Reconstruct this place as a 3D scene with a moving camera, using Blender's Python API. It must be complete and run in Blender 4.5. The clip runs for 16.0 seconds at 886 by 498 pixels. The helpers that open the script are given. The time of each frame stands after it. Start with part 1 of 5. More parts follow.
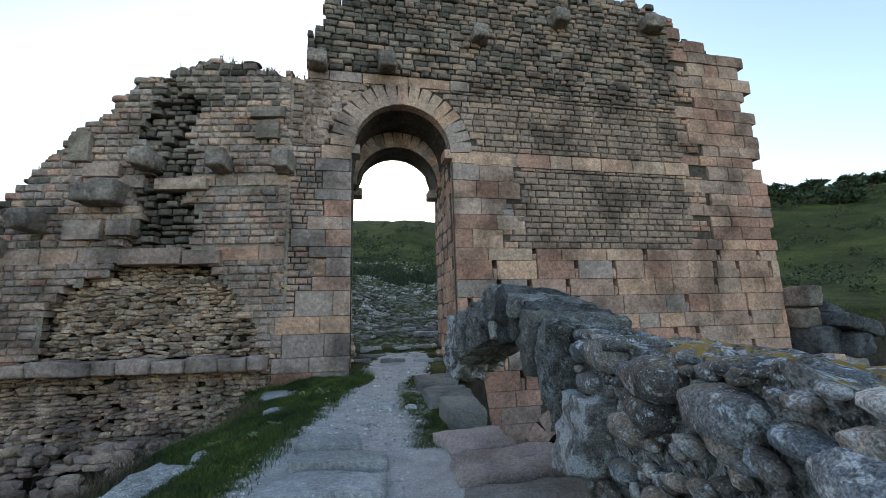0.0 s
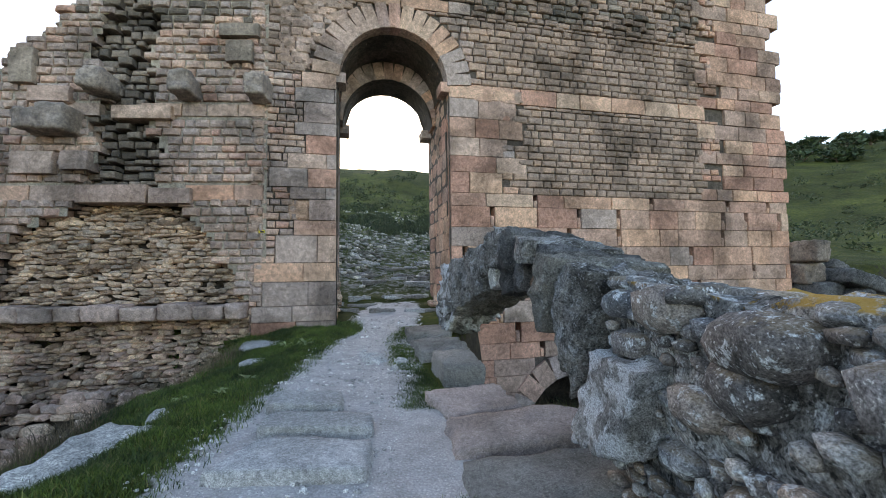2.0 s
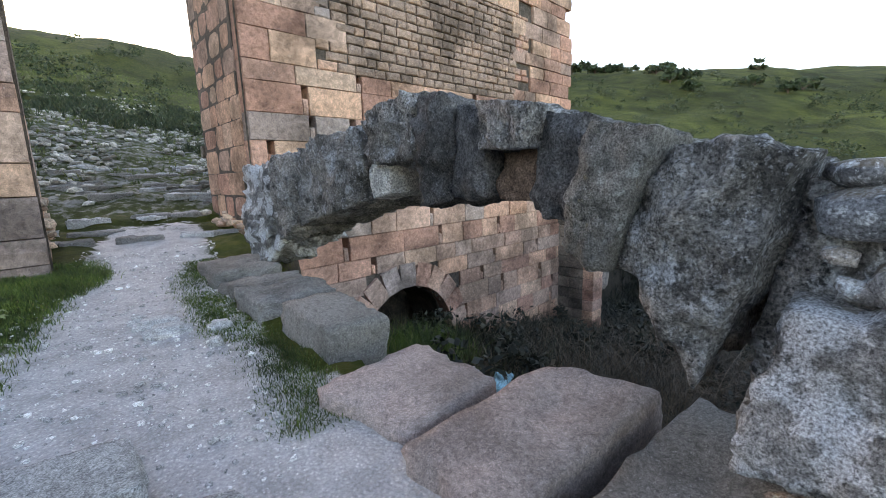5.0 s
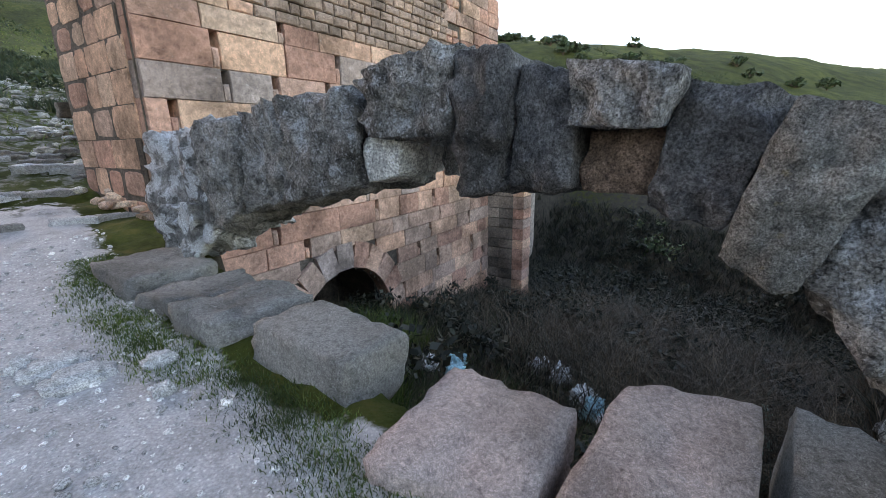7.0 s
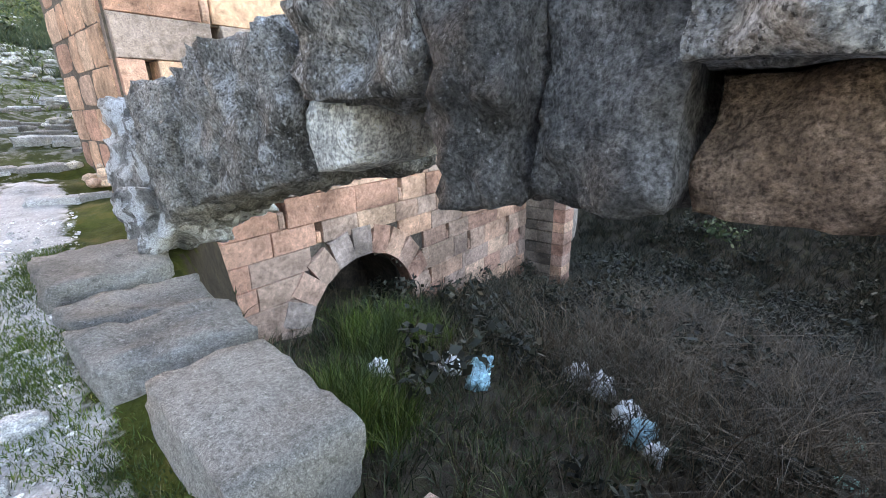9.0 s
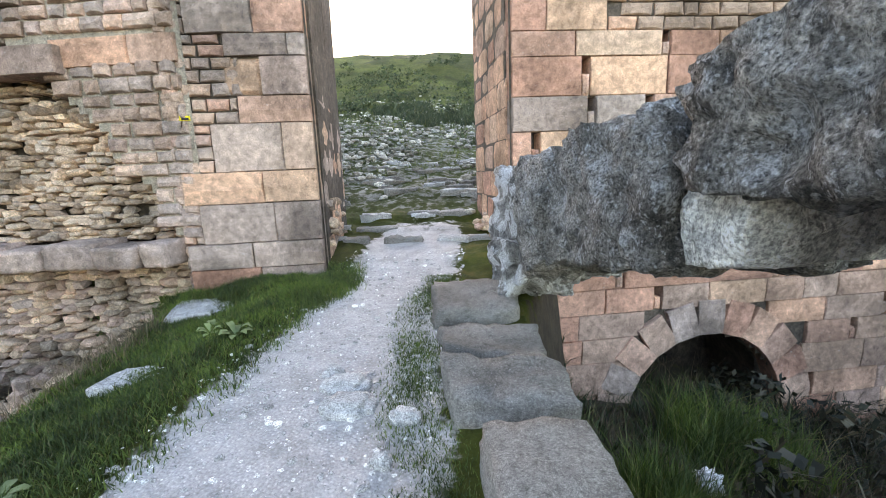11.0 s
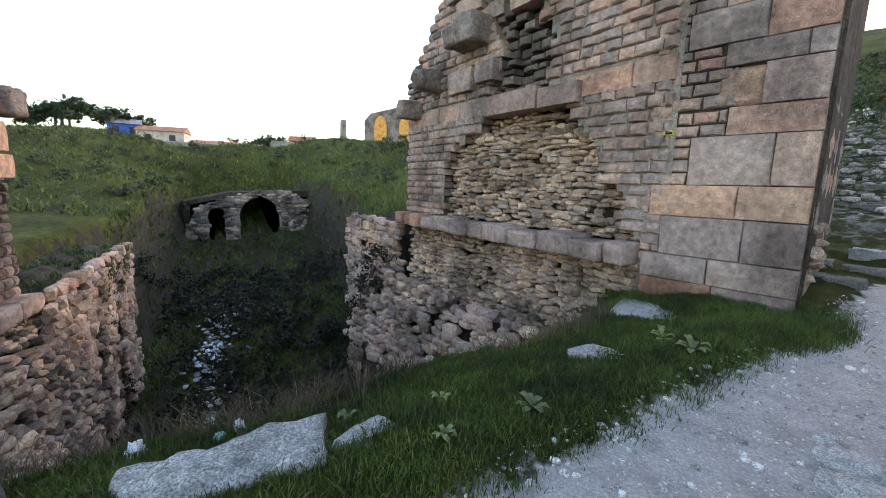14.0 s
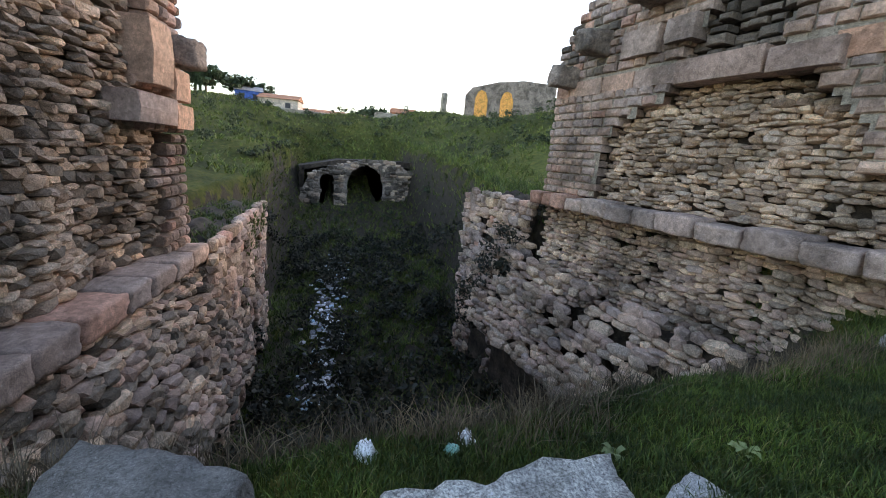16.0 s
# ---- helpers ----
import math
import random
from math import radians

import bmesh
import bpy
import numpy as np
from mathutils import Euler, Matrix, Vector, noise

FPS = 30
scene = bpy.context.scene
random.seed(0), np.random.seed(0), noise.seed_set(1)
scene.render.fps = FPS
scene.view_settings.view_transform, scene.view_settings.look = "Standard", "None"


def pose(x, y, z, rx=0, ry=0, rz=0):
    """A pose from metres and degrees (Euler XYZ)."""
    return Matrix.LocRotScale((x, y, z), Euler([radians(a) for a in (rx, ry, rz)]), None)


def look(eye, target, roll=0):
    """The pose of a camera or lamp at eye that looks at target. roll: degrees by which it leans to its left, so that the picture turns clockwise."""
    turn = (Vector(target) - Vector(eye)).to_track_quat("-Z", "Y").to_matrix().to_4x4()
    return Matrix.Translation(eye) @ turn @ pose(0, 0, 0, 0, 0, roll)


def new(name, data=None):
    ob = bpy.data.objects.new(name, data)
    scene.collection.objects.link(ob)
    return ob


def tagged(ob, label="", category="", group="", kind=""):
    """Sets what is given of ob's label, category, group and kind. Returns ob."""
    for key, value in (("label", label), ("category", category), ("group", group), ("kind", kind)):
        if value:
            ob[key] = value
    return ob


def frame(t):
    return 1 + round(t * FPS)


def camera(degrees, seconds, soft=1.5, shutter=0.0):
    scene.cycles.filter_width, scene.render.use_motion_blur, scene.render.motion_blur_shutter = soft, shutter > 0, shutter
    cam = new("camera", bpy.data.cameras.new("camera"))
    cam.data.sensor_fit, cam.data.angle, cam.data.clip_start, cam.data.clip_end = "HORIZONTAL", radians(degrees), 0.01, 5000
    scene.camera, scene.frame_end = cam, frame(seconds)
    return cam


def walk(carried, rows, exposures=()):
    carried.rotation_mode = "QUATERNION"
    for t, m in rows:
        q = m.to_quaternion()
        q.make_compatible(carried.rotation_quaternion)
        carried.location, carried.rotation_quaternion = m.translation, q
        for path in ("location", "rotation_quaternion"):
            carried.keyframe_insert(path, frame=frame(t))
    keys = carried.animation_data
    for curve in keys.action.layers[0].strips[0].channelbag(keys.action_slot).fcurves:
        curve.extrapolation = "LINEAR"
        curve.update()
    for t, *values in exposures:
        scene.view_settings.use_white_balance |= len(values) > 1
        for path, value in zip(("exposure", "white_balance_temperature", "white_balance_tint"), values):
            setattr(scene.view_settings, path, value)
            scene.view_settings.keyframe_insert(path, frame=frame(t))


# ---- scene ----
cam = camera(94.0, 16.0, 0.8)
ROWS = [
    (0.0, 0.05, 0.20, 1.59, 100.10, 1.66, 0.29),
    (0.5, 0.04, 0.42, 1.61, 99.78, 1.66, 0.30),
    (1.0, 0.02, 0.63, 1.61, 98.41, 1.43, 0.49),
    (1.5, -0.01, 0.83, 1.59, 96.23, 1.14, 0.39),
    (2.0, -0.01, 1.02, 1.53, 93.49, 0.76, -1.01),
    (2.5, -0.01, 1.26, 1.47, 90.42, 0.11, -3.75),
    (3.0, -0.05, 1.62, 1.44, 86.93, -0.19, -7.95),
    (3.5, -0.17, 2.05, 1.43, 84.17, 0.68, -12.30),
    (4.0, -0.30, 2.51, 1.43, 82.21, 1.21, -17.74),
    (6.5, -1.09, 4.08, 1.60, 77.33, 1.66, -45.50),
    (7.0, -0.95, 4.32, 1.59, 75.22, 1.12, -45.06),
    (7.5, -0.71, 4.51, 1.57, 73.69, 0.33, -45.35),
    (8.0, -0.39, 4.69, 1.54, 72.37, 0.03, -45.09),
    (10.5, 0.10, 5.08, 1.66, 75.73, 3.07, -10.19),
    (11.0, -0.03, 5.09, 1.71, 79.47, 2.42, 5.55),
    (11.5, -0.09, 5.08, 1.75, 82.17, 1.75, 19.29),
    (12.0, -0.13, 5.06, 1.75, 83.61, 1.33, 29.23),
    (12.5, -0.18, 5.01, 1.77, 83.67, 0.85, 37.75),
    (13.0, -0.23, 4.93, 1.78, 82.88, 0.35, 45.76),
    (13.5, -0.31, 4.78, 1.79, 81.71, -0.65, 54.43),
    (14.0, -0.47, 4.61, 1.78, 80.95, -1.30, 58.64),
    (14.5, -0.72, 4.40, 1.74, 79.58, -2.04, 63.33),
    (15.0, -1.06, 4.17, 1.69, 78.49, -2.93, 67.08),
    (15.5, -1.43, 3.94, 1.64, 77.65, -3.78, 69.58),
    (16.0, -1.80, 3.71, 1.61, 77.40, -4.65, 70.45),
]
EXPOSURES = [
    (0, 1.5, 6600, 12), (1.5, 1.75, 6800, 15), (2.0, 2.15, 7000, 17), (2.5, 2.4, 7100, 20), (3.5, 2.65, 7400, 22), (4.2, 2.58, 7400, 22), (6.5, 2.5, 7300, 21), (7.5, 2.8, 7400, 22), (8.2, 3.35, 7500, 22),
    (10.5, 3.6, 7800, 21), (11.0, 3.15, 7700, 20), (11.5, 2.95, 7500, 21), (12.5, 2.8, 7400, 20), (14, 2.2, 7100, 20), (16, 2.12, 7000, 20),
]
walk(cam, [(r[0], pose(*r[1:])) for r in ROWS], EXPOSURES)

# ---- world and light ----
world = bpy.data.worlds.new("world")
scene.world = world
world.use_nodes = True
wn = world.node_tree.nodes
sky = wn.new("ShaderNodeTexSky")
sky.sky_type, sky.sun_disc = "NISHITA", False
sky.sun_elevation, sky.sun_rotation = radians(13), radians(-14)
sky.air_density, sky.dust_density = 1.0, 0.8
world.node_tree.links.new(sky.outputs[0], wn["Background"].inputs[0])
wn["Background"].inputs[1].default_value = 0.15
sun = new("sun", bpy.data.lights.new("sun", "SUN"))
sun.data.energy, sun.data.angle, sun.data.color = 0.45, radians(14), (1.0, 0.88, 0.74)
sun.matrix_world = look((-0.24 * 60, 0.97 * 60, 14), (0, 0, 0))

# ---- materials ----


def ramp(nt, stops, fac):
    r = nt.nodes.new("ShaderNodeValToRGB")
    e = r.color_ramp.elements
    while len(e) < len(stops):
        e.new(0.5)
    for k, (p, c) in zip(e, stops):
        k.position, k.color = p, (*c, 1)
    nt.links.new(fac, r.inputs[0])
    return r.outputs[0]


def noise_tex(nt, scale, detail=4, rough=0.6, vec=None):
    n = nt.nodes.new("ShaderNodeTexNoise")
    n.inputs["Scale"].default_value, n.inputs["Detail"].default_value, n.inputs["Roughness"].default_value = scale, detail, rough
    if vec:
        nt.links.new(vec, n.inputs["Vector"])
    return n.outputs["Fac"]


def mixc(nt, a, b, fac, mode="MIX"):
    m = nt.nodes.new("ShaderNodeMix")
    m.data_type, m.blend_type = "RGBA", mode
    for sock, v in ((m.inputs[0], fac), (m.inputs[6], a), (m.inputs[7], b)):
        if isinstance(v, (int, float)):
            sock.default_value = v
        elif isinstance(v, tuple):
            sock.default_value = (*v, 1)
        else:
            nt.links.new(v, sock)
    return m.outputs[2]


def material(name, stops, pieces="", spots=(), grain=14.0, stain=0.9, bump=0.5, rough=0.9, dark=0.45, spec=0.2, fine=90.0, lo=0.5, relief=0.02, crust=0.0):
    """Weathered surface. stops: colours, picked for each piece ("object", "island") or by noise. spots: (scale, threshold, colour, amount)."""
    mat = bpy.data.materials.new(name)
    mat.use_nodes = True
    nt = mat.node_tree
    p = nt.nodes["Principled BSDF"]
    geo = nt.nodes.new("ShaderNodeNewGeometry")
    pos = geo.outputs["Position"]
    if pieces == "object":
        fac = nt.nodes.new("ShaderNodeObjectInfo").outputs["Random"]
    elif pieces == "island":
        fac = geo.outputs["Random Per Island"]
    else:
        fac = noise_tex(nt, grain * 0.35, 5, 0.65, pos)
    col = ramp(nt, stops, fac)
    g = noise_tex(nt, grain, 6, 0.7, pos)
    col = mixc(nt, col, ramp(nt, [(0.3, (lo, lo * 0.97, lo * 0.94)), (0.66, (1.55, 1.53, 1.5))], g), 0.75, "MULTIPLY")
    st = noise_tex(nt, stain, 5, 0.6, pos)
    col = mixc(nt, col, ramp(nt, [(0.38, (dark, dark, dark * 0.97)), (0.56, (1.25, 1.25, 1.24))], st), 0.85, "MULTIPLY")
    for sc, th, c, amount in spots:
        sp = noise_tex(nt, sc, 5, 0.65, pos)
        m = ramp(nt, [(th, (0, 0, 0)), (min(1, th + 0.06), (amount, amount, amount))], sp)
        col = mixc(nt, col, c, m)
    f = noise_tex(nt, fine, 4, 0.7, pos)
    col = mixc(nt, col, ramp(nt, [(0.36, (0.3, 0.29, 0.28)), (0.5, (1.0, 1.0, 1.0)), (0.64, (1.7, 1.7, 1.7))], f), 0.8, "MULTIPLY")
    if crust:
        # orange lichen on the faces that look up
        sep = nt.nodes.new("ShaderNodeSeparateXYZ")
        nt.links.new(geo.outputs["Normal"], sep.inputs[0])
        up = ramp(nt, [(0.45, (0, 0, 0)), (0.75, (1, 1, 1))], sep.outputs[2])
        m = mixc(nt, up, ramp(nt, [(0.47, (0, 0, 0)), (0.53, (crust, crust, crust))], noise_tex(nt, 2.0, 7, 0.75, pos)), 1.0, "MULTIPLY")
        col = mixc(nt, col, (0.56, 0.34, 0.07), m)
    nt.links.new(col, p.inputs["Base Color"])
    p.inputs["Roughness"].default_value = rough
    p.inputs["Specular IOR Level"].default_value = spec
    b = nt.nodes.new("ShaderNodeBump")
    b.inputs["Strength"].default_value, b.inputs["Distance"].default_value = bump, relief
    add = nt.nodes.new("ShaderNodeMath")
    add.operation = "MULTIPLY_ADD"
    nt.links.new(f, add.inputs[0])
    add.inputs[1].default_value = 0.5
    nt.links.new(g, add.inputs[2])
    nt.links.new(add.outputs[0], b.inputs["Height"])
    nt.links.new(b.outputs[0], p.inputs["Normal"])
    return mat


PINK = [(0, (0.22, 0.13, 0.10)), (0.25, (0.36, 0.21, 0.155)), (0.45, (0.27, 0.21, 0.175)), (0.62, (0.42, 0.26, 0.18)), (0.8, (0.25, 0.19, 0.16)), (1, (0.46, 0.32, 0.23))]
GREY = [(0, (0.19, 0.16, 0.145)), (0.3, (0.30, 0.25, 0.22)), (0.55, (0.23, 0.205, 0.19)), (0.7, (0.42, 0.31, 0.24)), (0.85, (0.38, 0.235, 0.18)), (1, (0.28, 0.255, 0.24))]
BRICK = [(0, (0.17, 0.135, 0.11)), (0.35, (0.25, 0.19, 0.15)), (0.7, (0.21, 0.165, 0.135)), (1, (0.33, 0.24, 0.18))]
TAN = [(0, (0.22, 0.17, 0.145)), (0.35, (0.36, 0.27, 0.215)), (0.7, (0.26, 0.225, 0.205)), (1, (0.43, 0.32, 0.245))]
RUB = [(0, (0.16, 0.125, 0.10)), (0.35, (0.31, 0.24, 0.18)), (0.65, (0.24, 0.21, 0.18)), (1, (0.45, 0.36, 0.27))]
ORANGE = [(0, (0.33, 0.215, 0.16)), (0.5, (0.42, 0.28, 0.195)), (1, (0.36, 0.275, 0.21))]
def calm(stops, k=0.15):
    """The same colours, drawn towards their mean."""
    m = [sum(c[i] for _, c in stops) / len(stops) for i in range(3)]
    return [(p, tuple(c[i] * (1 - k) + m[i] * k for i in range(3))) for p, c in stops]


PALE = (0.62, 0.60, 0.55)
lich = ((26, 0.64, (0.50, 0.50, 0.46), 0.5),)
M = {}
for key, stops in (("pink", PINK), ("grey", GREY), ("brick", BRICK), ("tan", TAN), ("orange", ORANGE)):
    for pc in ("object", "island"):
        M[key, pc] = material(key + "_stone_" + pc, [(p, (c[0] * 1.22, c[1] * 1.13, c[2] * 1.1)) for p, c in calm(stops)], pc, lich, dark=0.48, lo=0.5, grain=11, fine=110, relief=0.016)
for pc in ("object", "island"):
    M["rubble", pc] = material("rubble_stone_" + pc, [(p, (c[0] * 1.5, c[1] * 1.38, c[2] * 1.3)) for p, c in RUB], pc, ((20, 0.6, (0.46, 0.41, 0.34), 0.5),), grain=18, dark=0.45, lo=0.4)
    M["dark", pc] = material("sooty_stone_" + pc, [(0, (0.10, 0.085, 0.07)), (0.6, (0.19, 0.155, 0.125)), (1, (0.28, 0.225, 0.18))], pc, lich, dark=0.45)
    M["cobble", pc] = material("cobble_stone_" + pc, [(0, (0.085, 0.086, 0.09)), (0.3, (0.19, 0.165, 0.15)), (0.5, (0.185, 0.205, 0.228)), (0.75, (0.26, 0.205, 0.165)), (1, (0.42, 0.42, 0.42))], pc, ((11, 0.56, (0.56, 0.59, 0.60), 0.85), (45, 0.6, (0.50, 0.51, 0.50), 0.6)), grain=18, rough=0.8, lo=0.3, relief=0.03, crust=0.12)
# mortar colour also holds the shadow in the joints
mortar = material("joint_shade_mortar", [(0.3, (0.045, 0.037, 0.03)), (0.7, (0.13, 0.105, 0.085))], grain=25, dark=0.55)
pale_mortar = material("pale_mortar", [(0.3, (0.20, 0.17, 0.135)), (0.7, (0.38, 0.335, 0.27))], grain=25, dark=0.6)
# rubble core, darkened so that gaps between stones read as shade
core = material("gap_shade_core", [(0.3, (0.028, 0.023, 0.018)), (0.7, (0.10, 0.078, 0.06))], grain=9, bump=1.0, dark=0.5)
mass_mat = material("lichened_mortar", [(0.3, (0.17, 0.165, 0.155)), (0.55, (0.42, 0.405, 0.39)), (0.75, (0.28, 0.255, 0.23))], "", ((13, 0.5, (0.66, 0.67, 0.67), 0.88), (16, 0.56, (0.03, 0.03, 0.03), 0.85)), grain=20, bump=1.0, dark=0.5, lo=0.2, relief=0.06, fine=60, crust=0.95)
ring_mat = material("lichened_granite", [(0.3, (0.10, 0.10, 0.098)), (0.55, (0.31, 0.303, 0.29)), (0.75, (0.19, 0.186, 0.182))], "", ((34, 0.55, (0.46, 0.47, 0.48), 0.65), (5, 0.57, (0.50, 0.52, 0.54), 0.7), (9, 0.6, (0.045, 0.044, 0.042), 0.75), (55, 0.57, (0.03, 0.03, 0.03), 0.75)), grain=24, bump=1.0, dark=0.35, stain=1.6, fine=75, lo=0.25, relief=0.05)
foot_mat = material("whitened_granite", [(0.3, (0.13, 0.13, 0.13)), (0.6, (0.34, 0.34, 0.34)), (0.8, (0.22, 0.22, 0.22))], "", ((5, 0.48, (0.66, 0.68, 0.70), 0.85), (60, 0.585, (0.05, 0.05, 0.05), 0.7)), grain=26, bump=1.0, dark=0.5, fine=110, lo=0.3, relief=0.035)
dark_ring = material("dark_granite", [(0.3, (0.06, 0.061, 0.063)), (0.55, (0.15, 0.15, 0.152)), (0.75, (0.10, 0.099, 0.098))], "", ((30, 0.62, (0.34, 0.35, 0.36), 0.5), (7, 0.66, (0.40, 0.42, 0.43), 0.5)), grain=22, bump=1.0, dark=0.5, stain=1.6, fine=80, lo=0.3, relief=0.05)
spotted_ring = material("spotted_granite", [(0.3, (0.12, 0.118, 0.108)), (0.55, (0.22, 0.215, 0.20)), (0.75, (0.16, 0.155, 0.145))], "", ((13, 0.585, (0.42, 0.43, 0.40), 0.75), (24, 0.62, (0.045, 0.042, 0.036), 0.7), (9, 0.64, (0.24, 0.20, 0.11), 0.5)), grain=45, bump=1.0, dark=0.6, fine=130, lo=0.35, relief=0.03)
red_ring = material("reddish_granite", [(0.3, (0.17, 0.115, 0.085)), (0.7, (0.27, 0.19, 0.145))], "", (), grain=22, bump=1.0, dark=0.6, lo=0.3, relief=0.05)
kerb_mat = material("kerb_granite", [(0.3, (0.14, 0.136, 0.128)), (0.55, (0.255, 0.247, 0.235)), (0.75, (0.19, 0.185, 0.175))], "", ((60, 0.6, (0.46, 0.46, 0.44), 0.6), (11, 0.66, (0.30, 0.285, 0.2), 0.5)), grain=75, bump=0.9, dark=0.6, fine=230, lo=0.4, relief=0.014)
pink_slab = material("pinkish_granite", [(0.3, (0.26, 0.21, 0.195)), (0.55, (0.40, 0.325, 0.30)), (0.75, (0.33, 0.28, 0.27))], "", ((50, 0.62, (0.44, 0.40, 0.38), 0.5),), grain=60, bump=0.9, dark=0.6, fine=200, lo=0.45, relief=0.014)
white_rock = material("whitish_marble", [(0.3, (0.36, 0.36, 0.35)), (0.55, (0.62, 0.62, 0.60)), (0.75, (0.50, 0.50, 0.49))], "", ((28, 0.66, (0.20, 0.19, 0.17), 0.6),), grain=14, bump=1.0, dark=0.7, fine=60, lo=0.45, relief=0.05)
slab_mat = material("worn_paving", [(0.3, (0.30, 0.30, 0.30)), (0.7, (0.42, 0.42, 0.415))], "", ((30, 0.62, (0.5, 0.5, 0.49), 0.5),), grain=26, bump=0.6, dark=0.8, fine=120)


def flat_mat(name, col, rough=0.8, vary=0.25, scale=12.0):
    return material(name, [(0.25, tuple(c * (1 - vary) for c in col)), (0.75, tuple(min(1, c * (1 + vary)) for c in col))], grain=scale, stain=2, dark=0.8, bump=0.2, rough=rough)


def blade_mat(name, stops):
    mat = bpy.data.materials.new(name)
    mat.use_nodes = True
    nt = mat.node_tree
    geo = nt.nodes.new("ShaderNodeNewGeometry")
    col = ramp(nt, stops, geo.outputs["Random Per Island"])
    big = noise_tex(nt, 1.3, 4, 0.65, geo.outputs["Position"])
    col = mixc(nt, col, ramp(nt, [(0.36, (0.4, 0.42, 0.4)), (0.62, (1.4, 1.3, 1.1))], big), 0.9, "MULTIPLY")
    p = nt.nodes["Principled BSDF"]
    nt.links.new(col, p.inputs["Base Color"])
    p.inputs["Roughness"].default_value = 0.7
    return mat


grass_mat = blade_mat("grass_blades", [(0, (0.022, 0.045, 0.006)), (0.5, (0.058, 0.108, 0.013)), (0.9, (0.125, 0.18, 0.028)), (1, (0.21, 0.18, 0.08))])
hill_mat = blade_mat("hillside_grass", [(0, (0.06, 0.095, 0.015)), (0.6, (0.12, 0.17, 0.03)), (1, (0.21, 0.22, 0.06))])
dry_mat = blade_mat("dry_stems", [(0, (0.10, 0.075, 0.05)), (0.6, (0.17, 0.13, 0.085)), (1, (0.26, 0.21, 0.14))])
bush_mat = blade_mat("scrub_leaves", [(0, (0.02, 0.036, 0.012)), (0.6, (0.05, 0.08, 0.028)), (1, (0.125, 0.13, 0.06))])
# bramble colour is lowered to hold the shade of pit and ravine
shaded_bramble_mat = blade_mat("shaded_bramble_leaves", [(0, (0.010, 0.013, 0.007)), (0.6, (0.026, 0.030, 0.015)), (1, (0.07, 0.06, 0.038))])
twig_mat = blade_mat("dead_brush", [(0, (0.045, 0.033, 0.022)), (0.6, (0.09, 0.068, 0.046)), (1, (0.19, 0.15, 0.105))])
tree_mat = blade_mat("tree_leaves", [(0, (0.022, 0.045, 0.016)), (1, (0.055, 0.085, 0.03))])
leaf_mat = blade_mat("broad_leaves", [(0, (0.09, 0.15, 0.05)), (1, (0.22, 0.27, 0.13))])
bark = flat_mat("bark", (0.12, 0.09, 0.065))


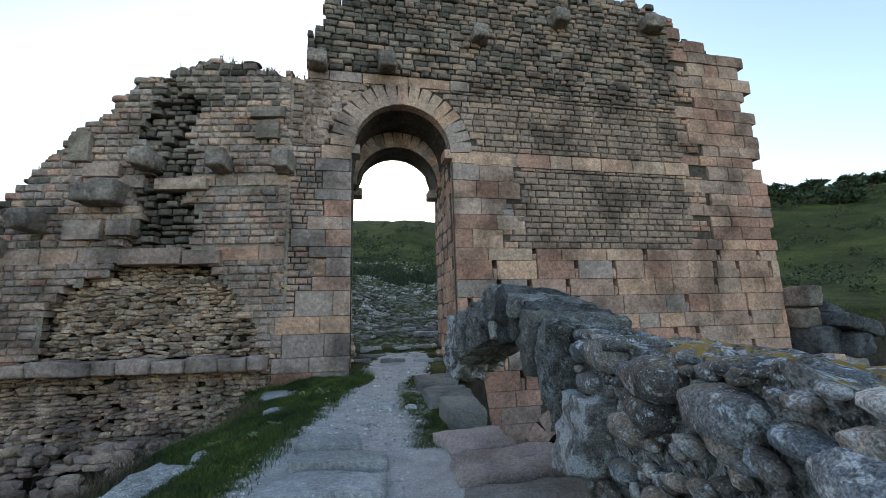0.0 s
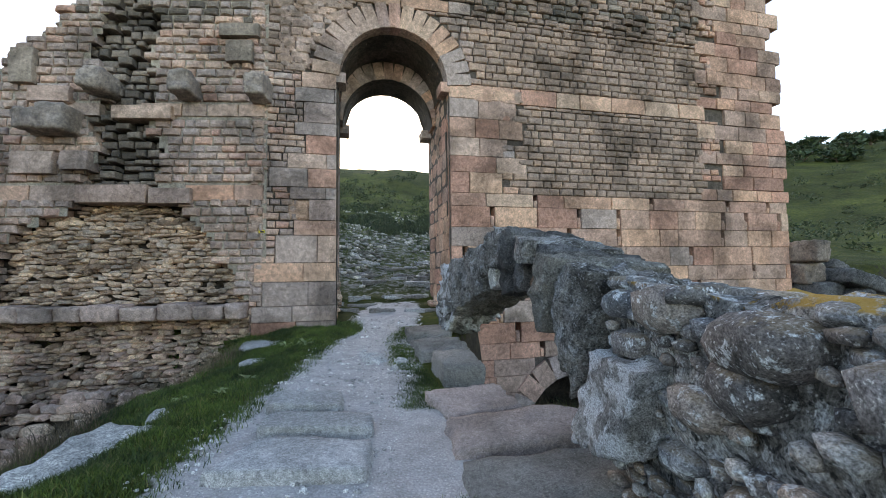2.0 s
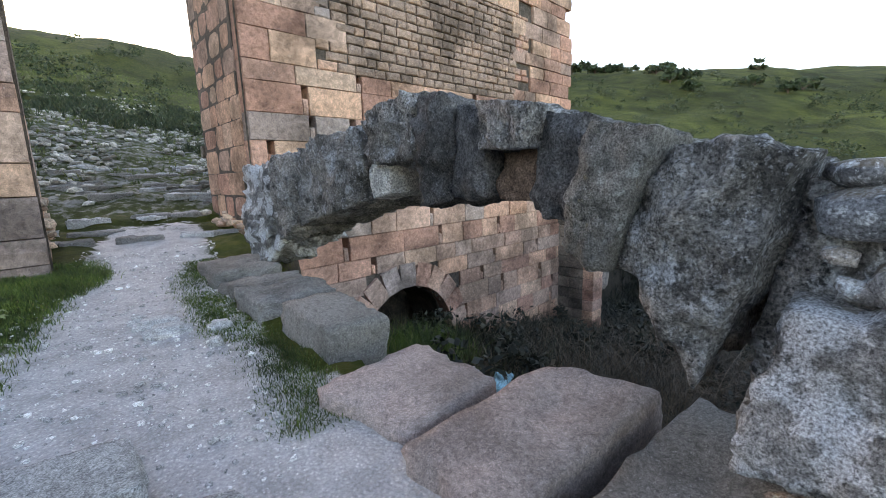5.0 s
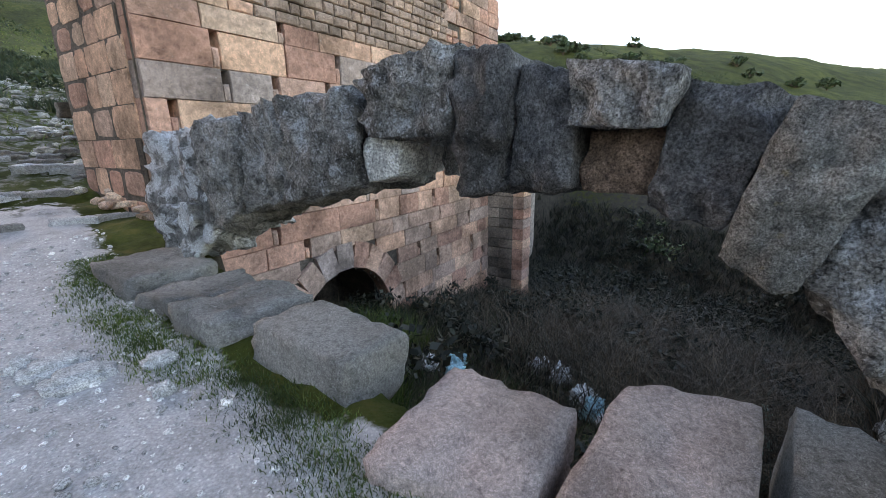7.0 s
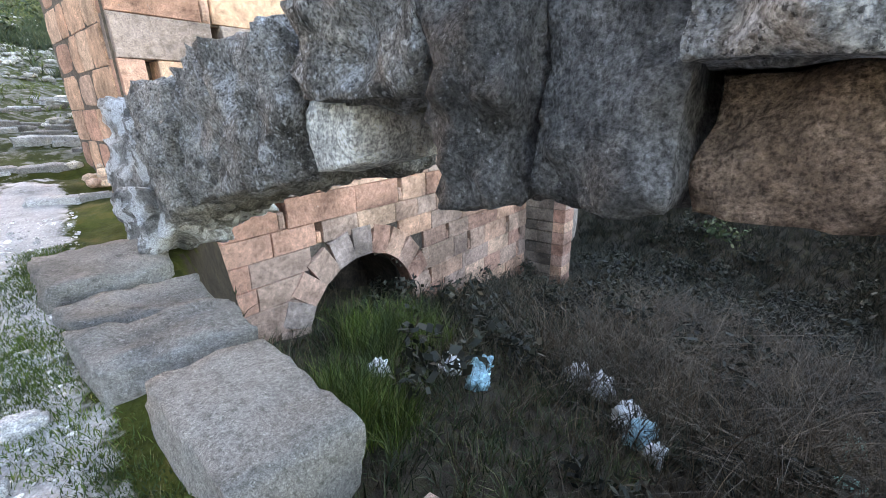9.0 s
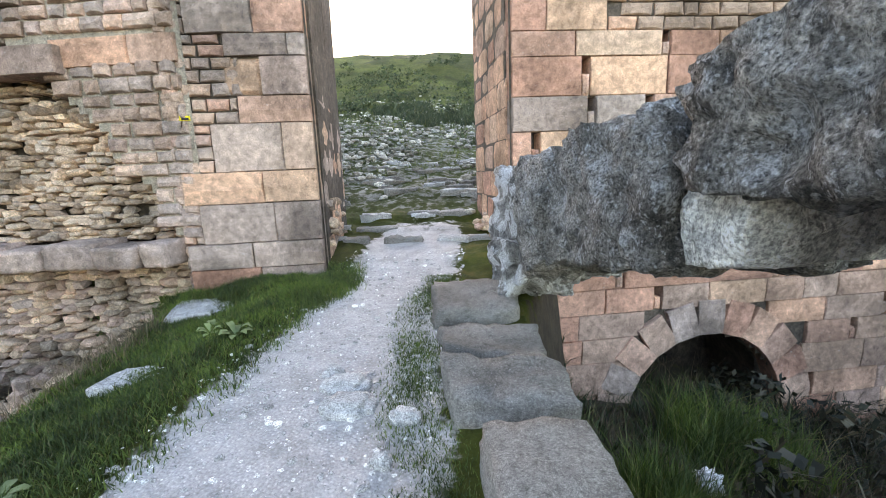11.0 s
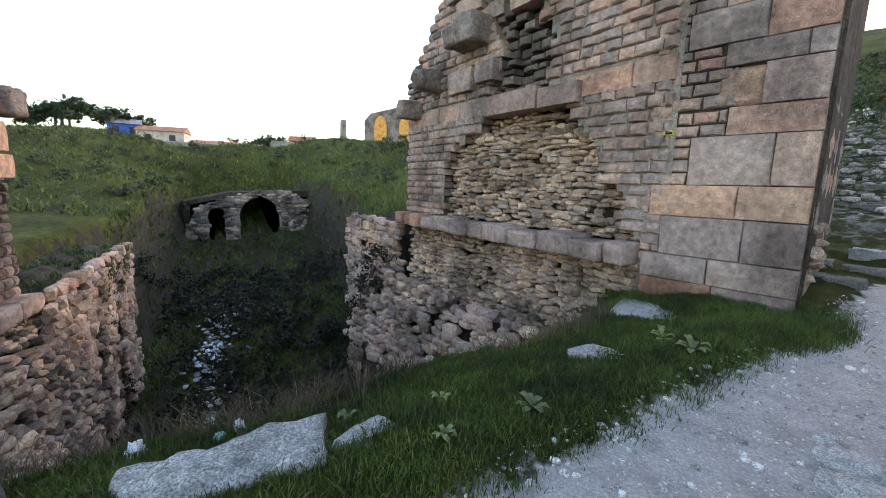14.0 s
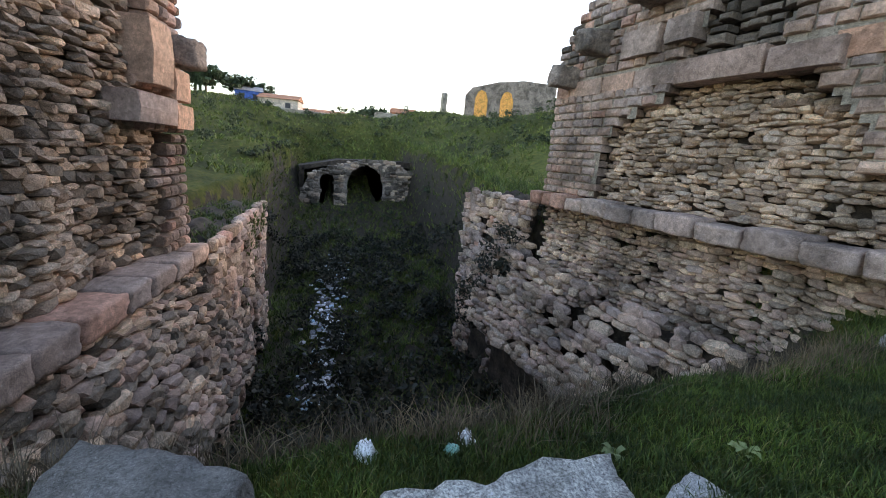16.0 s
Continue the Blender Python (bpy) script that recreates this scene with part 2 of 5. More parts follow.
def ground_mat():
    mat = bpy.data.materials.new("ground_cover")
    mat.use_nodes = True
    nt = mat.node_tree
    p = nt.nodes["Principled BSDF"]
    geo = nt.nodes.new("ShaderNodeNewGeometry")
    pos = geo.outputs["Position"]

    def att(name):
        a = nt.nodes.new("ShaderNodeAttribute")
        a.attribute_name = name
        return a.outputs["Fac"]

    grit = noise_tex(nt, 55, 5, 0.75, pos)
    mid = noise_tex(nt, 4.0, 6, 0.65, pos)
    wide = noise_tex(nt, 0.22, 6, 0.6, pos)
    vor = nt.nodes.new("ShaderNodeTexVoronoi")
    vor.inputs["Scale"].default_value = 42
    nt.links.new(pos, vor.inputs["Vector"])
    peb = ramp(nt, [(0.0, (0.80, 0.77, 0.735)), (0.16, (0.66, 0.63, 0.60)), (0.34, (0.53, 0.505, 0.485)), (1, (0.47, 0.445, 0.43))], vor.outputs["Distance"])
    path = mixc(nt, peb, ramp(nt, [(0.3, (0.6, 0.59, 0.58)), (0.65, (1.25, 1.24, 1.24))], grit), 0.8, "MULTIPLY")
    path = mixc(nt, path, ramp(nt, [(0.35, (0.72, 0.71, 0.70)), (0.6, (1.1, 1.1, 1.1))], mid), 0.8, "MULTIPLY")
    soil = ramp(nt, [(0.3, (0.03, 0.025, 0.018)), (0.7, (0.08, 0.064, 0.046))], mid)
    grass = ramp(nt, [(0.28, (0.028, 0.044, 0.013)), (0.5, (0.065, 0.098, 0.026)), (0.68, (0.115, 0.13, 0.045))], mid)
    grass = mixc(nt, grass, ramp(nt, [(0.38, (0.6, 0.5, 0.42)), (0.64, (1.4, 1.14, 0.85))], wide), 0.95, "MULTIPLY")
    grass = mixc(nt, grass, ramp(nt, [(0.4, (0.55, 0.5, 0.42)), (0.62, (1.2, 1.1, 0.9))], noise_tex(nt, 0.035, 5, 0.7, pos)), 0.8, "MULTIPLY")
    scree = mixc(nt, ramp(nt, [(0.38, (0.07, 0.075, 0.045)), (0.5, (0.25, 0.235, 0.205)), (0.62, (0.42, 0.40, 0.36))], noise_tex(nt, 1.6, 8, 0.8, pos)), ramp(nt, [(0.3, (0.5, 0.5, 0.5)), (0.7, (1.2, 1.2, 1.2))], grit), 0.6, "MULTIPLY")
    edge = ramp(nt, [(0.4, (0, 0, 0)), (0.6, (1, 1, 1))], mid)

    def masked(name, soft=0.35):
        m = nt.nodes.new("ShaderNodeMath")
        m.operation = "MULTIPLY_ADD"
        nt.links.new(edge, m.inputs[0])
        m.inputs[1].default_value = soft
        nt.links.new(att(name), m.inputs[2])
        return ramp(nt, [(0.5, (0, 0, 0)), (0.72, (1, 1, 1))], m.outputs[0])

    col = mixc(nt, soil, grass, masked("grass"))
    col = mixc(nt, col, scree, masked("scree"))
    col = mixc(nt, col, path, masked("path"))
    nt.links.new(col, p.inputs["Base Color"])
    p.inputs["Roughness"].default_value = 0.95
    p.inputs["Specular IOR Level"].default_value = 0.15
    b = nt.nodes.new("ShaderNodeBump")
    b.inputs["Strength"].default_value, b.inputs["Distance"].default_value = 0.7, 0.02
    add = nt.nodes.new("ShaderNodeMath")
    nt.links.new(grit, add.inputs[0])
    nt.links.new(vor.outputs["Distance"], add.inputs[1])
    nt.links.new(add.outputs[0], b.inputs["Height"])
    nt.links.new(b.outputs[0], p.inputs["Normal"])
    return mat


# ---- mesh helpers ----
rng = np.random.default_rng(7)


def mesh_of(name, verts, faces, mat):
    me = bpy.data.meshes.new(name)
    me.from_pydata([tuple(v) for v in verts], [], faces)
    me.materials.append(mat)
    return me


def part(name, bm, mat, parent, label=""):
    me = bpy.data.meshes.new(name)
    bm.to_mesh(me)
    bm.free()
    me.materials.append(mat)
    ob = new(name, me)
    ob.parent = parent
    if label:
        tagged(ob, label)
    return ob


def stone_variant(k, kind):
    """A unit stone, one metre each way round its centre; its face looks to -y. kind: dressed, rough or pebble."""
    r = np.random.default_rng(100 + k)
    if kind == "pebble":
        bm = bmesh.new()
        bmesh.ops.create_icosphere(bm, subdivisions=2 if k % 2 == 0 else 1, radius=0.5)
        a = r.uniform(-0.09, 0.09, (len(bm.verts), 3)) * (0.85 if k % 2 == 0 else 1.0)
        v = [np.array(w.co) for w in bm.verts]
        sq = r.uniform(0.55, 0.9)
        out = []
        for i, c in enumerate(v):
            c = np.sign(c) * np.abs(c / 0.5) ** sq * 0.5
            out.append(c + a[i] * 0.8)
        f = [tuple(w.index for w in g.verts) for g in bm.faces]
        bm.free()
        return np.array(out), f
    ch, jt = (0.018, 0.008) if kind == "dressed" else (0.13, 0.05)
    fr = [(-0.5, -0.5), (0.5, -0.5), (0.5, 0.5), (-0.5, 0.5)]
    jit = r.uniform(-jt, jt, (4, 2))
    v = [(x * 0.99, 0.5, z * 0.99) for x, z in fr]
    v += [(x + j[0], -0.455 if kind == "dressed" else -0.40, z + j[1]) for (x, z), j in zip(fr, jit)]
    # chamfered face ring with broken middles
    ring = []
    for i in range(4):
        (x0, z0), (x1, z1) = fr[i], fr[(i + 1) % 4]
        s = 1 - 2 * ch
        ring.append((x0 * s + jit[i][0], -0.5 + r.uniform(0, 0.03), z0 * s + jit[i][1]))
        mx, mz = (x0 + x1) / 2 * s, (z0 + z1) / 2 * s
        ring.append((mx + r.uniform(-jt, jt), -0.5 - r.uniform(0, 0.03), mz + r.uniform(-jt, jt)))
    v += ring
    v.append((r.uniform(-0.1, 0.1), -0.5 - r.uniform(0.0, 0.05), r.uniform(-0.1, 0.1)))
    f = []
    for i in range(4):
        j = (i + 1) % 4
        f.append((i, j, 4 + j, 4 + i))
        a, m, b = 8 + 2 * i, 9 + 2 * i, 8 + (2 * i + 2) % 8
        f += [(4 + i, m, a), (4 + i, 4 + j, m), (4 + j, b, m), (a, m, 16), (m, b, 16)]
    f = [tuple(reversed(q)) for q in f]
    return np.array(v), f


VAR = {kind: [stone_variant(k, kind) for k in range(n)] for kind, n in (("dressed", 6), ("rough", 6), ("pebble", 8))}
shared = {}


class Masonry:
    """Collects stones of one wall: the chosen ones become parts, the others one joined part."""

    def __init__(self, owner, frame_m):
        self.owner, self.m, self.items = owner, frame_m, []

    def add(self, kind, mat, s, d, z, w, h, t, turn=(0, 0, 0)):
        k = int(rng.integers(len(VAR[kind])))
        if kind == "pebble" and mat == "cobble" and w > 0.2:
            k -= k % 2
        self.items.append((kind, mat, k, s, d, z, w, h, t, turn))

    def build(self, single, limit=300, name="stone"):
        by = {}
        count = 0
        for it in self.items:
            kind, mat, k, s, d, z, w, h, t, turn = it
            loc = pose(s, d, z, *turn) @ Matrix.Diagonal((w, t, h, 1))
            if count < limit and single(s, z):
                key = (kind, mat, k)
                if key not in shared:
                    v, f = VAR[kind][k]
                    shared[key] = mesh_of(mat + "_" + name, v, f, M[mat, "object"])
                    if mat == "cobble":
                        shared[key].polygons.foreach_set("use_smooth", [True] * len(f))
                ob = new(name, shared[key])
                ob.parent = self.owner
                ob.matrix_basis = loc
                count += 1
            else:
                by.setdefault(mat, []).append((kind, k, loc))
        for mat, li in by.items():
            vs, fs, o = [], [], 0
            for kind, k, loc in li:
                v, f = VAR[kind][k]
                a = np.array(loc)
                vs.append(v @ a[:3, :3].T + a[:3, 3])
                fs += [tuple(i + o for i in q) for q in f]
                o += len(v)
            me = mesh_of(mat + "_masonry", np.concatenate(vs), fs, M[mat, "island"])
            if mat == "cobble":
                me.polygons.foreach_set("use_smooth", [True] * len(me.polygons))
            ob = new("masonry", me)
            ob.parent = self.owner
            tagged(ob, kind="stuff")


def slab_of(name, pts, d0, d1, mat, parent, cap=True):
    """A plate with the outline pts in (s, z), from depth d0 to d1."""
    bm = bmesh.new()
    a = [bm.verts.new((x, d0, z)) for x, z in pts]
    b = [bm.verts.new((x, d1, z)) for x, z in pts]
    bm.faces.new(a)
    bm.faces.new(b[::-1])
    for i in range(len(a)):
        j = (i + 1) % len(a)
        bm.faces.new((a[i], b[i], b[j], a[j]))
    bmesh.ops.triangulate(bm, faces=bm.faces[:])
    bmesh.ops.recalc_face_normals(bm, faces=bm.faces[:])
    return part(name, bm, mat, parent)


def interp(x, xs, ys):
    return float(np.interp(x, xs, ys))


def boulder(name, corners, mat, parent=None, cuts=7, rough=0.05, seed=0, scale=2.5, round_=0.05):
    """A worn block between eight corners (bottom four, then top four, both anticlockwise)."""
    c = [np.array(q, float) for q in corners]
    mid = sum(c) / 8
    verts, faces, index = [], [], {}
    n = cuts

    def point(u, v, w):
        b = (c[0] * (1 - u) * (1 - v) + c[1] * u * (1 - v) + c[2] * u * v + c[3] * (1 - u) * v)
        t = (c[4] * (1 - u) * (1 - v) + c[5] * u * (1 - v) + c[6] * u * v + c[7] * (1 - u) * v)
        p = b * (1 - w) + t * w
        e = [abs(2 * q - 1) for q in (u, v, w)]
        e.sort()
        k = max(0.0, e[1] - 0.55) / 0.45 * round_ + max(0.0, e[0] - 0.55) / 0.45 * round_ * 0.6
        p = p + (mid - p) * k
        q = Vector(p + seed * 7.3) * scale
        d = Vector(p - mid).normalized()
        h = noise.fractal(q, 0.8, 2.1, 4) * rough + (0.22 - abs(noise.noise(q * 1.7 + Vector((5, 1, 3))))) * rough * 1.6 + (noise.noise(q * 4) * 0.4 + noise.noise(q * 11) * 0.2) * rough
        return tuple(p + np.array(d) * h)

    def vert(i, j, k):
        key = (i, j, k)
        if key not in index:
            index[key] = len(verts)
            verts.append(point(i / n, j / n, k / n))
        return index[key]

    for i in range(n):
        for j in range(n):
            faces.append((vert(i, j, 0), vert(i, j + 1, 0), vert(i + 1, j + 1, 0), vert(i + 1, j, 0)))
            faces.append((vert(i, j, n), vert(i + 1, j, n), vert(i + 1, j + 1, n), vert(i, j + 1, n)))
            faces.append((vert(i, 0, j), vert(i + 1, 0, j), vert(i + 1, 0, j + 1), vert(i, 0, j + 1)))
            faces.append((vert(i, n, j), vert(i, n, j + 1), vert(i + 1, n, j + 1), vert(i + 1, n, j)))
            faces.append((vert(0, i, j), vert(0, i, j + 1), vert(0, i + 1, j + 1), vert(0, i + 1, j)))
            faces.append((vert(n, i, j), vert(n, i + 1, j), vert(n, i + 1, j + 1), vert(n, i, j + 1)))
    me = mesh_of(name, verts, faces, mat)
    me.polygons.foreach_set("use_smooth", [True] * len(me.polygons))
    ob = new(name, me)
    if parent:
        ob.parent = parent
    return ob


def box_corners(x0, x1, y0, y1, z0, z1):
    return [(x0, y0, z0), (x1, y0, z0), (x1, y1, z0), (x0, y1, z0), (x0, y0, z1), (x1, y0, z1), (x1, y1, z1), (x0, y1, z1)]


# ---- ground ----
def smooth(a, b, x):
    t = np.clip((x - a) / (b - a), 0, 1)
    return t * t * (3 - 2 * t)


def fbm(x, y, s, o=4):
    return np.array([noise.fractal((float(a) * s, float(b) * s, 3.1), 0.9, 2.0, o) for a, b in zip(x.ravel(), y.ravel())]).reshape(x.shape)


def deck(x, y):
    return np.interp(y, [-60, 0, 2.5, 4.5, 8, 10.5, 13.5, 16, 20, 26], [0.2, 0.03, 0.0, 0.10, 0.22, 0.36, 0.75, 1.3, 2.0, 3.0])


def height(x, y):
    """Height of the ground without its small bumps."""
    z = deck(x, y)
    # hills beyond the gate and to the sides
    far = np.hypot(x, y - 10)
    back = 23 * smooth(18, 110, y) + 1.0 * smooth(14, 24, y) * smooth(0.5, -6, x)
    right = 28 * smooth(32, 138, x * 0.45 + y * 0.9) * smooth(5, 40, x)
    left = 7.8 * smooth(16, 75, -x) * smooth(70, 5, y - 0.25 * x) 
    z = z + np.maximum(back, right) + left * smooth(-90, -12, y)
    # ravine to the left of the causeway
    wob = 0.35 * np.sin(y * 1.7) + 0.2 * np.sin(y * 4.1)
    mid_y = np.interp(-x, [0, 6, 14, 24, 40], [6.1, 6.05, 6.2, 8.0, 9.0])
    half = np.interp(-x, [3, 5, 12, 20, 34, 60], [4.5, 4.4, 4.3, 4.6, 5.0, 2.0])
    across = np.where(y < mid_y, np.abs(y - mid_y) - 0.75, np.abs(y - mid_y))
    cut_l = smooth(half + 0.35, half - 0.9, across) * smooth(-4.0 + 0.12 * wob, -5.6, x) * smooth(-52, -30, x)
    floor_l = np.interp(-x, [4, 8, 14, 22, 34, 50], [-1.4, -4.2, -5.6, -4.8, -3.4, 2])
    z = z * (1 - cut_l) + floor_l * cut_l
    # slope of the causeway's shoulder
    z = z - 0.35 * smooth(-2.2, -4.2, x) * smooth(1.0, 3.5, y) * smooth(10.8, 9.5, y)
    # pit to the right
    cut_r = smooth(0.35, 0.75, x - 0.25 * np.maximum(0, y - 9.2)) * smooth(3.0, 4.3, y + 0.05 * x) * smooth(30, 18, x)
    cut_r = cut_r * smooth(14.2, 13.2, y - 0.21 * x)
    floor_r = -1.75 - 0.22 * x - 0.06 * (12 - y)
    z = z * (1 - cut_r) + floor_r * cut_r
    return z


def axis(lo, hi, step, end, grow=1.13):
    a = list(np.arange(lo, hi + 1e-6, step))
    d, p = step, hi
    while p < end:
        d *= grow
        p += d
        a.append(p)
    d, p = step, lo
    b = []
    while p > -end:
        d *= grow
        p -= d
        b.append(p)
    return np.array(b[::-1] + a)


gx, gy = axis(-6.5, 3.0, 0.11, 900), axis(1.0, 14.0, 0.11, 900)
X, Y = np.meshgrid(gx, gy)
Z = height(X, Y)
near = smooth(60, 15, np.hypot(X, Y - 6))
right_edge = np.interp(Y, [2, 5.2, 6.4, 8, 10], [0.55, 0.3, -0.2, -0.42, -0.5])
on_path = smooth(-2.25, -1.75, X) * smooth(right_edge + 0.25, right_edge - 0.2, X) * smooth(14.5, 11.5, Y)
bumps = fbm(X, Y, 0.9) * 0.10 * (1 - 0.8 * on_path) + fbm(X, Y, 4.0, 3) * 0.035 * (1 - 0.7 * on_path)
Z = Z + bumps * np.where(near > 0, 1, 1) + fbm(X, Y, 0.06) * 1.6 * smooth(16, 40, np.hypot(X, Y - 6))
Z = Z + smooth(12.2, 13.4, Y) * smooth(26, 20, Y) * smooth(2.5, 0, np.abs(X + 1.5) - 0.6) * (np.floor(Y * 1.1) - Y * 1.1 + 0.5) * 0.08
gv = np.stack([X.ravel(), Y.ravel(), Z.ravel()], 1)
nx, ny = len(gx), len(gy)
idx = np.arange(nx * ny).reshape(ny, nx)
gf = np.stack([idx[:-1, :-1], idx[:-1, 1:], idx[1:, 1:], idx[1:, :-1]], -1).reshape(-1, 4).tolist()
gme = mesh_of("ground", gv, gf, ground_mat())
gme.polygons.foreach_set("use_smooth", [True] * len(gme.polygons))
slope = np.hypot(np.gradient(Z, gx, axis=1), np.gradient(Z, gy, axis=0))
depth = smooth(-0.6, -2.2, Z)
left_side = smooth(-1.7, -2.3, X)
w_path = np.clip(on_path + smooth(3.6, 2.4, Y) * smooth(-2.6, -1.2, X) * smooth(0.9, 0.3, X) * (Y > -8), 0, 1)
w_scree = smooth(13.0, 15.0, Y) * smooth(60, 24, Y) * smooth(12, 2, np.abs(X + 2))
w_grass = np.clip(1.0 - depth * 0.75 - smooth(1.4, 2.6, slope) * 0.8, 0, 1) * 0.9
for nm, w in (("path", w_path), ("grass", w_grass), ("scree", w_scree * 0.38)):
    gme.attributes.new(nm, "FLOAT", "POINT").data.foreach_set("value", w.ravel().astype(np.float32))
ground = tagged(new("ground", gme), "grassy ground with a pale gravel path and a deep ravine", "ground", kind="structure")


def ground_z(x, y):
    i = min(max(int(np.searchsorted(gx, x)) - 1, 0), nx - 2)
    j = min(max(int(np.searchsorted(gy, y)) - 1, 0), ny - 2)
    u, v = (x - gx[i]) / (gx[i + 1] - gx[i]), (y - gy[j]) / (gy[j + 1] - gy[j])
    return float(Z[j, i] * (1 - u) * (1 - v) + Z[j, i + 1] * u * (1 - v) + Z[j + 1, i] * (1 - u) * v + Z[j + 1, i + 1] * u * v)


# ---- gate tower ----
WT = pose(-2.35, 10.78, 0, 0, 0, 12)
LEFT = WT @ pose(-1.85, 0, 0, 0, 0, -9.8)
AC, AZ, AR, AO = 1.41, 6.38, 1.33, 1.98


def empty(name, m, label, category, group="", kind=""):
    ob = new(name)
    ob.matrix_world = m
    return tagged(ob, label, category, group, kind)


def fill(mas, zone, s0, s1, z0, z1, hh, ww, kind, pick, gap=0.012, deep=0.32, proud=0.02, sag=0.0, holes=False):
    """Courses of stones between z0 and z1, kept where zone(s, z) holds; pick(s, z) names the material."""
    z = z0
    while z < z1 - 0.03:
        h = min(float(rng.uniform(*hh)), z1 - z)
        s = s0 - float(rng.uniform(0, ww[0]))
        while s < s1:
            w = float(rng.uniform(*ww))
            a, b = max(s, s0), min(s + w, s1)
            c = (a + b) / 2
            if b - a > 0.06 and zone(c, z + h / 2):
                q = rng.uniform(-sag, sag)
                mas.add(kind, pick(c, z + h / 2), c, deep / 2 - proud * float(rng.random()), z + h / 2 + q, (b - a) - gap, h - gap, deep, (0, 0, float(rng.uniform(-1, 1)) * (0.6 if kind == "dressed" else 2.5)))
            s += w
            if holes and rng.random() < 0.42 and zone(s + 0.07, z + h / 2):
                if all(zone(s + q, z + h / 2) for q in (0.0, 0.15)):
                    mas.add("rough", pick(s, z), s + 0.065, deep / 2, z + h * 0.28, 0.12, h * 0.55, deep)
                    HOLES.append((s + 0.065, z + h * 0.75))
                s += 0.13
        z += h


HOLES = []


def mortar_cells(owner, zone, s0, s1, z0, z1, d, mat, step=0.12):
    vs, fs = [], []
    for s in np.arange(s0, s1, step):
        for z in np.arange(z0, z1, step):
            if zone(s + step / 2, z + step / 2):
                o = len(vs)
                vs += [(s, d, z), (s + step, d, z), (s + step, d, z + step), (s, d, z + step)]
                fs.append((o, o + 1, o + 2, o + 3))
    ob = new("mortar", mesh_of("mortar", vs, fs, mat))
    ob.parent = owner
    return ob


tower_top = lambda s: interp(s, [-1.25, -1.2, -0.6, 0.3, 1.5, 3, 5, 8, 9.5, 10.8, 11.1, 12.2, 13.2], [8.3, 9.6, 10.8, 11.5, 12.2, 12.9, 12.9, 12.5, 12.2, 11.7, 11.3, 10.85, 10.4]) + 0.1 * math.sin(s * 9)
tower_right = lambda z: interp(z, [-7, 0.8, 2.5, 5, 6.6, 7.1, 8.3, 9.4, 10.4, 12], [13.6, 13.5, 13.6, 13.5, 13.3, 13.6, 13.3, 13.5, 13.2, 12.2])


def in_arch(s, z, r):
    return (0.0 < s < 2.8 and z < AZ) or (z >= AZ and math.hypot(s - AC, z - AZ) < r)


def low_left(s):
    return 0.2 if s < 0 else (0.0 if s < 3.2 else -7)


def culvert(s, z, r):
    return (abs(s - 6.15) < r and z < -2.55) or (z >= -2.55 and math.hypot(s - 6.15, z + 2.55) < r)


def tower_zone(s, z):
    return z < tower_top(s) and s < tower_right(z) and not in_arch(s, z, AR + 0.03) and not culvert(s, z, 1.4) and z > low_left(s)


tower = empty("wall_tower", WT, "tall ruined gate tower of pink and grey ashlar with an arched passage", "ruined gate", kind="structure")
RZ, RR = AZ - 0.5, AR - 0.06  # the rear half of the vault is lower
arc = [(AC + AR * math.cos(radians(a)), AZ + AR * math.sin(radians(a))) for a in range(180, -1, -12)]
rear_arc = [(AC + RR * math.cos(radians(a)), RZ + RR * math.sin(radians(a))) for a in range(180, -1, -12)]
cul = [(6.15 - 1.38 * math.cos(radians(a)), -2.55 + 1.38 * math.sin(radians(a))) for a in range(0, 181, 15)]
tops = [(s, tower_top(s) - 0.12) for s in np.arange(12.2, -1.25, -0.45)]
outline = lambda crown, zs: [(-1.85, -1), (0.0, -1), (0.05, zs)] + crown + [(2.78, zs), (2.8, -7)] + [(4.77, -7)] + cul + [(7.53, -7), (13.45, -7), (13.4, 5), (13.2, 6.6), (13.4, 8), (13.1, 10.2)] + tops + [(-1.22, 8.2), (-1.85, 8.2)]
slab_of("wall_core", outline(arc, AZ), 0.3, 1.6, mortar, tower)
slab_of("wall_core", outline(rear_arc, RZ), 1.6, 2.7, mortar, tower)


def tower_pick(s, z):
    r = rng.random()
    if s > 10.6:
        return "pink" if r < 0.85 else "orange"
    if z < 3.6:
        return "pink" if (r < 0.62 or z < 0.2) else ("orange" if r < 0.75 else "grey")
    if s < 4.5 and z < AZ:
        return "pink" if r < 0.5 else ("orange" if r < 0.7 else "grey")
    if z > 8.4:
        return "dark" if r < 0.55 - 0.05 * (s - 4) else "brick"
    return "brick" if (s > 3.5 or r < 0.4) else "tan"


tw = Masonry(tower, WT)
zig = lambda z: 4.35 + (0.45 if int(z * 2.2) % 2 else -0.1)
zag = lambda z: 10.75 + (0.35 if int(z * 2.2) % 2 else -0.2)
big = lambda s, z: tower_zone(s, z) and not (z < 0.55 and s < 2.9)
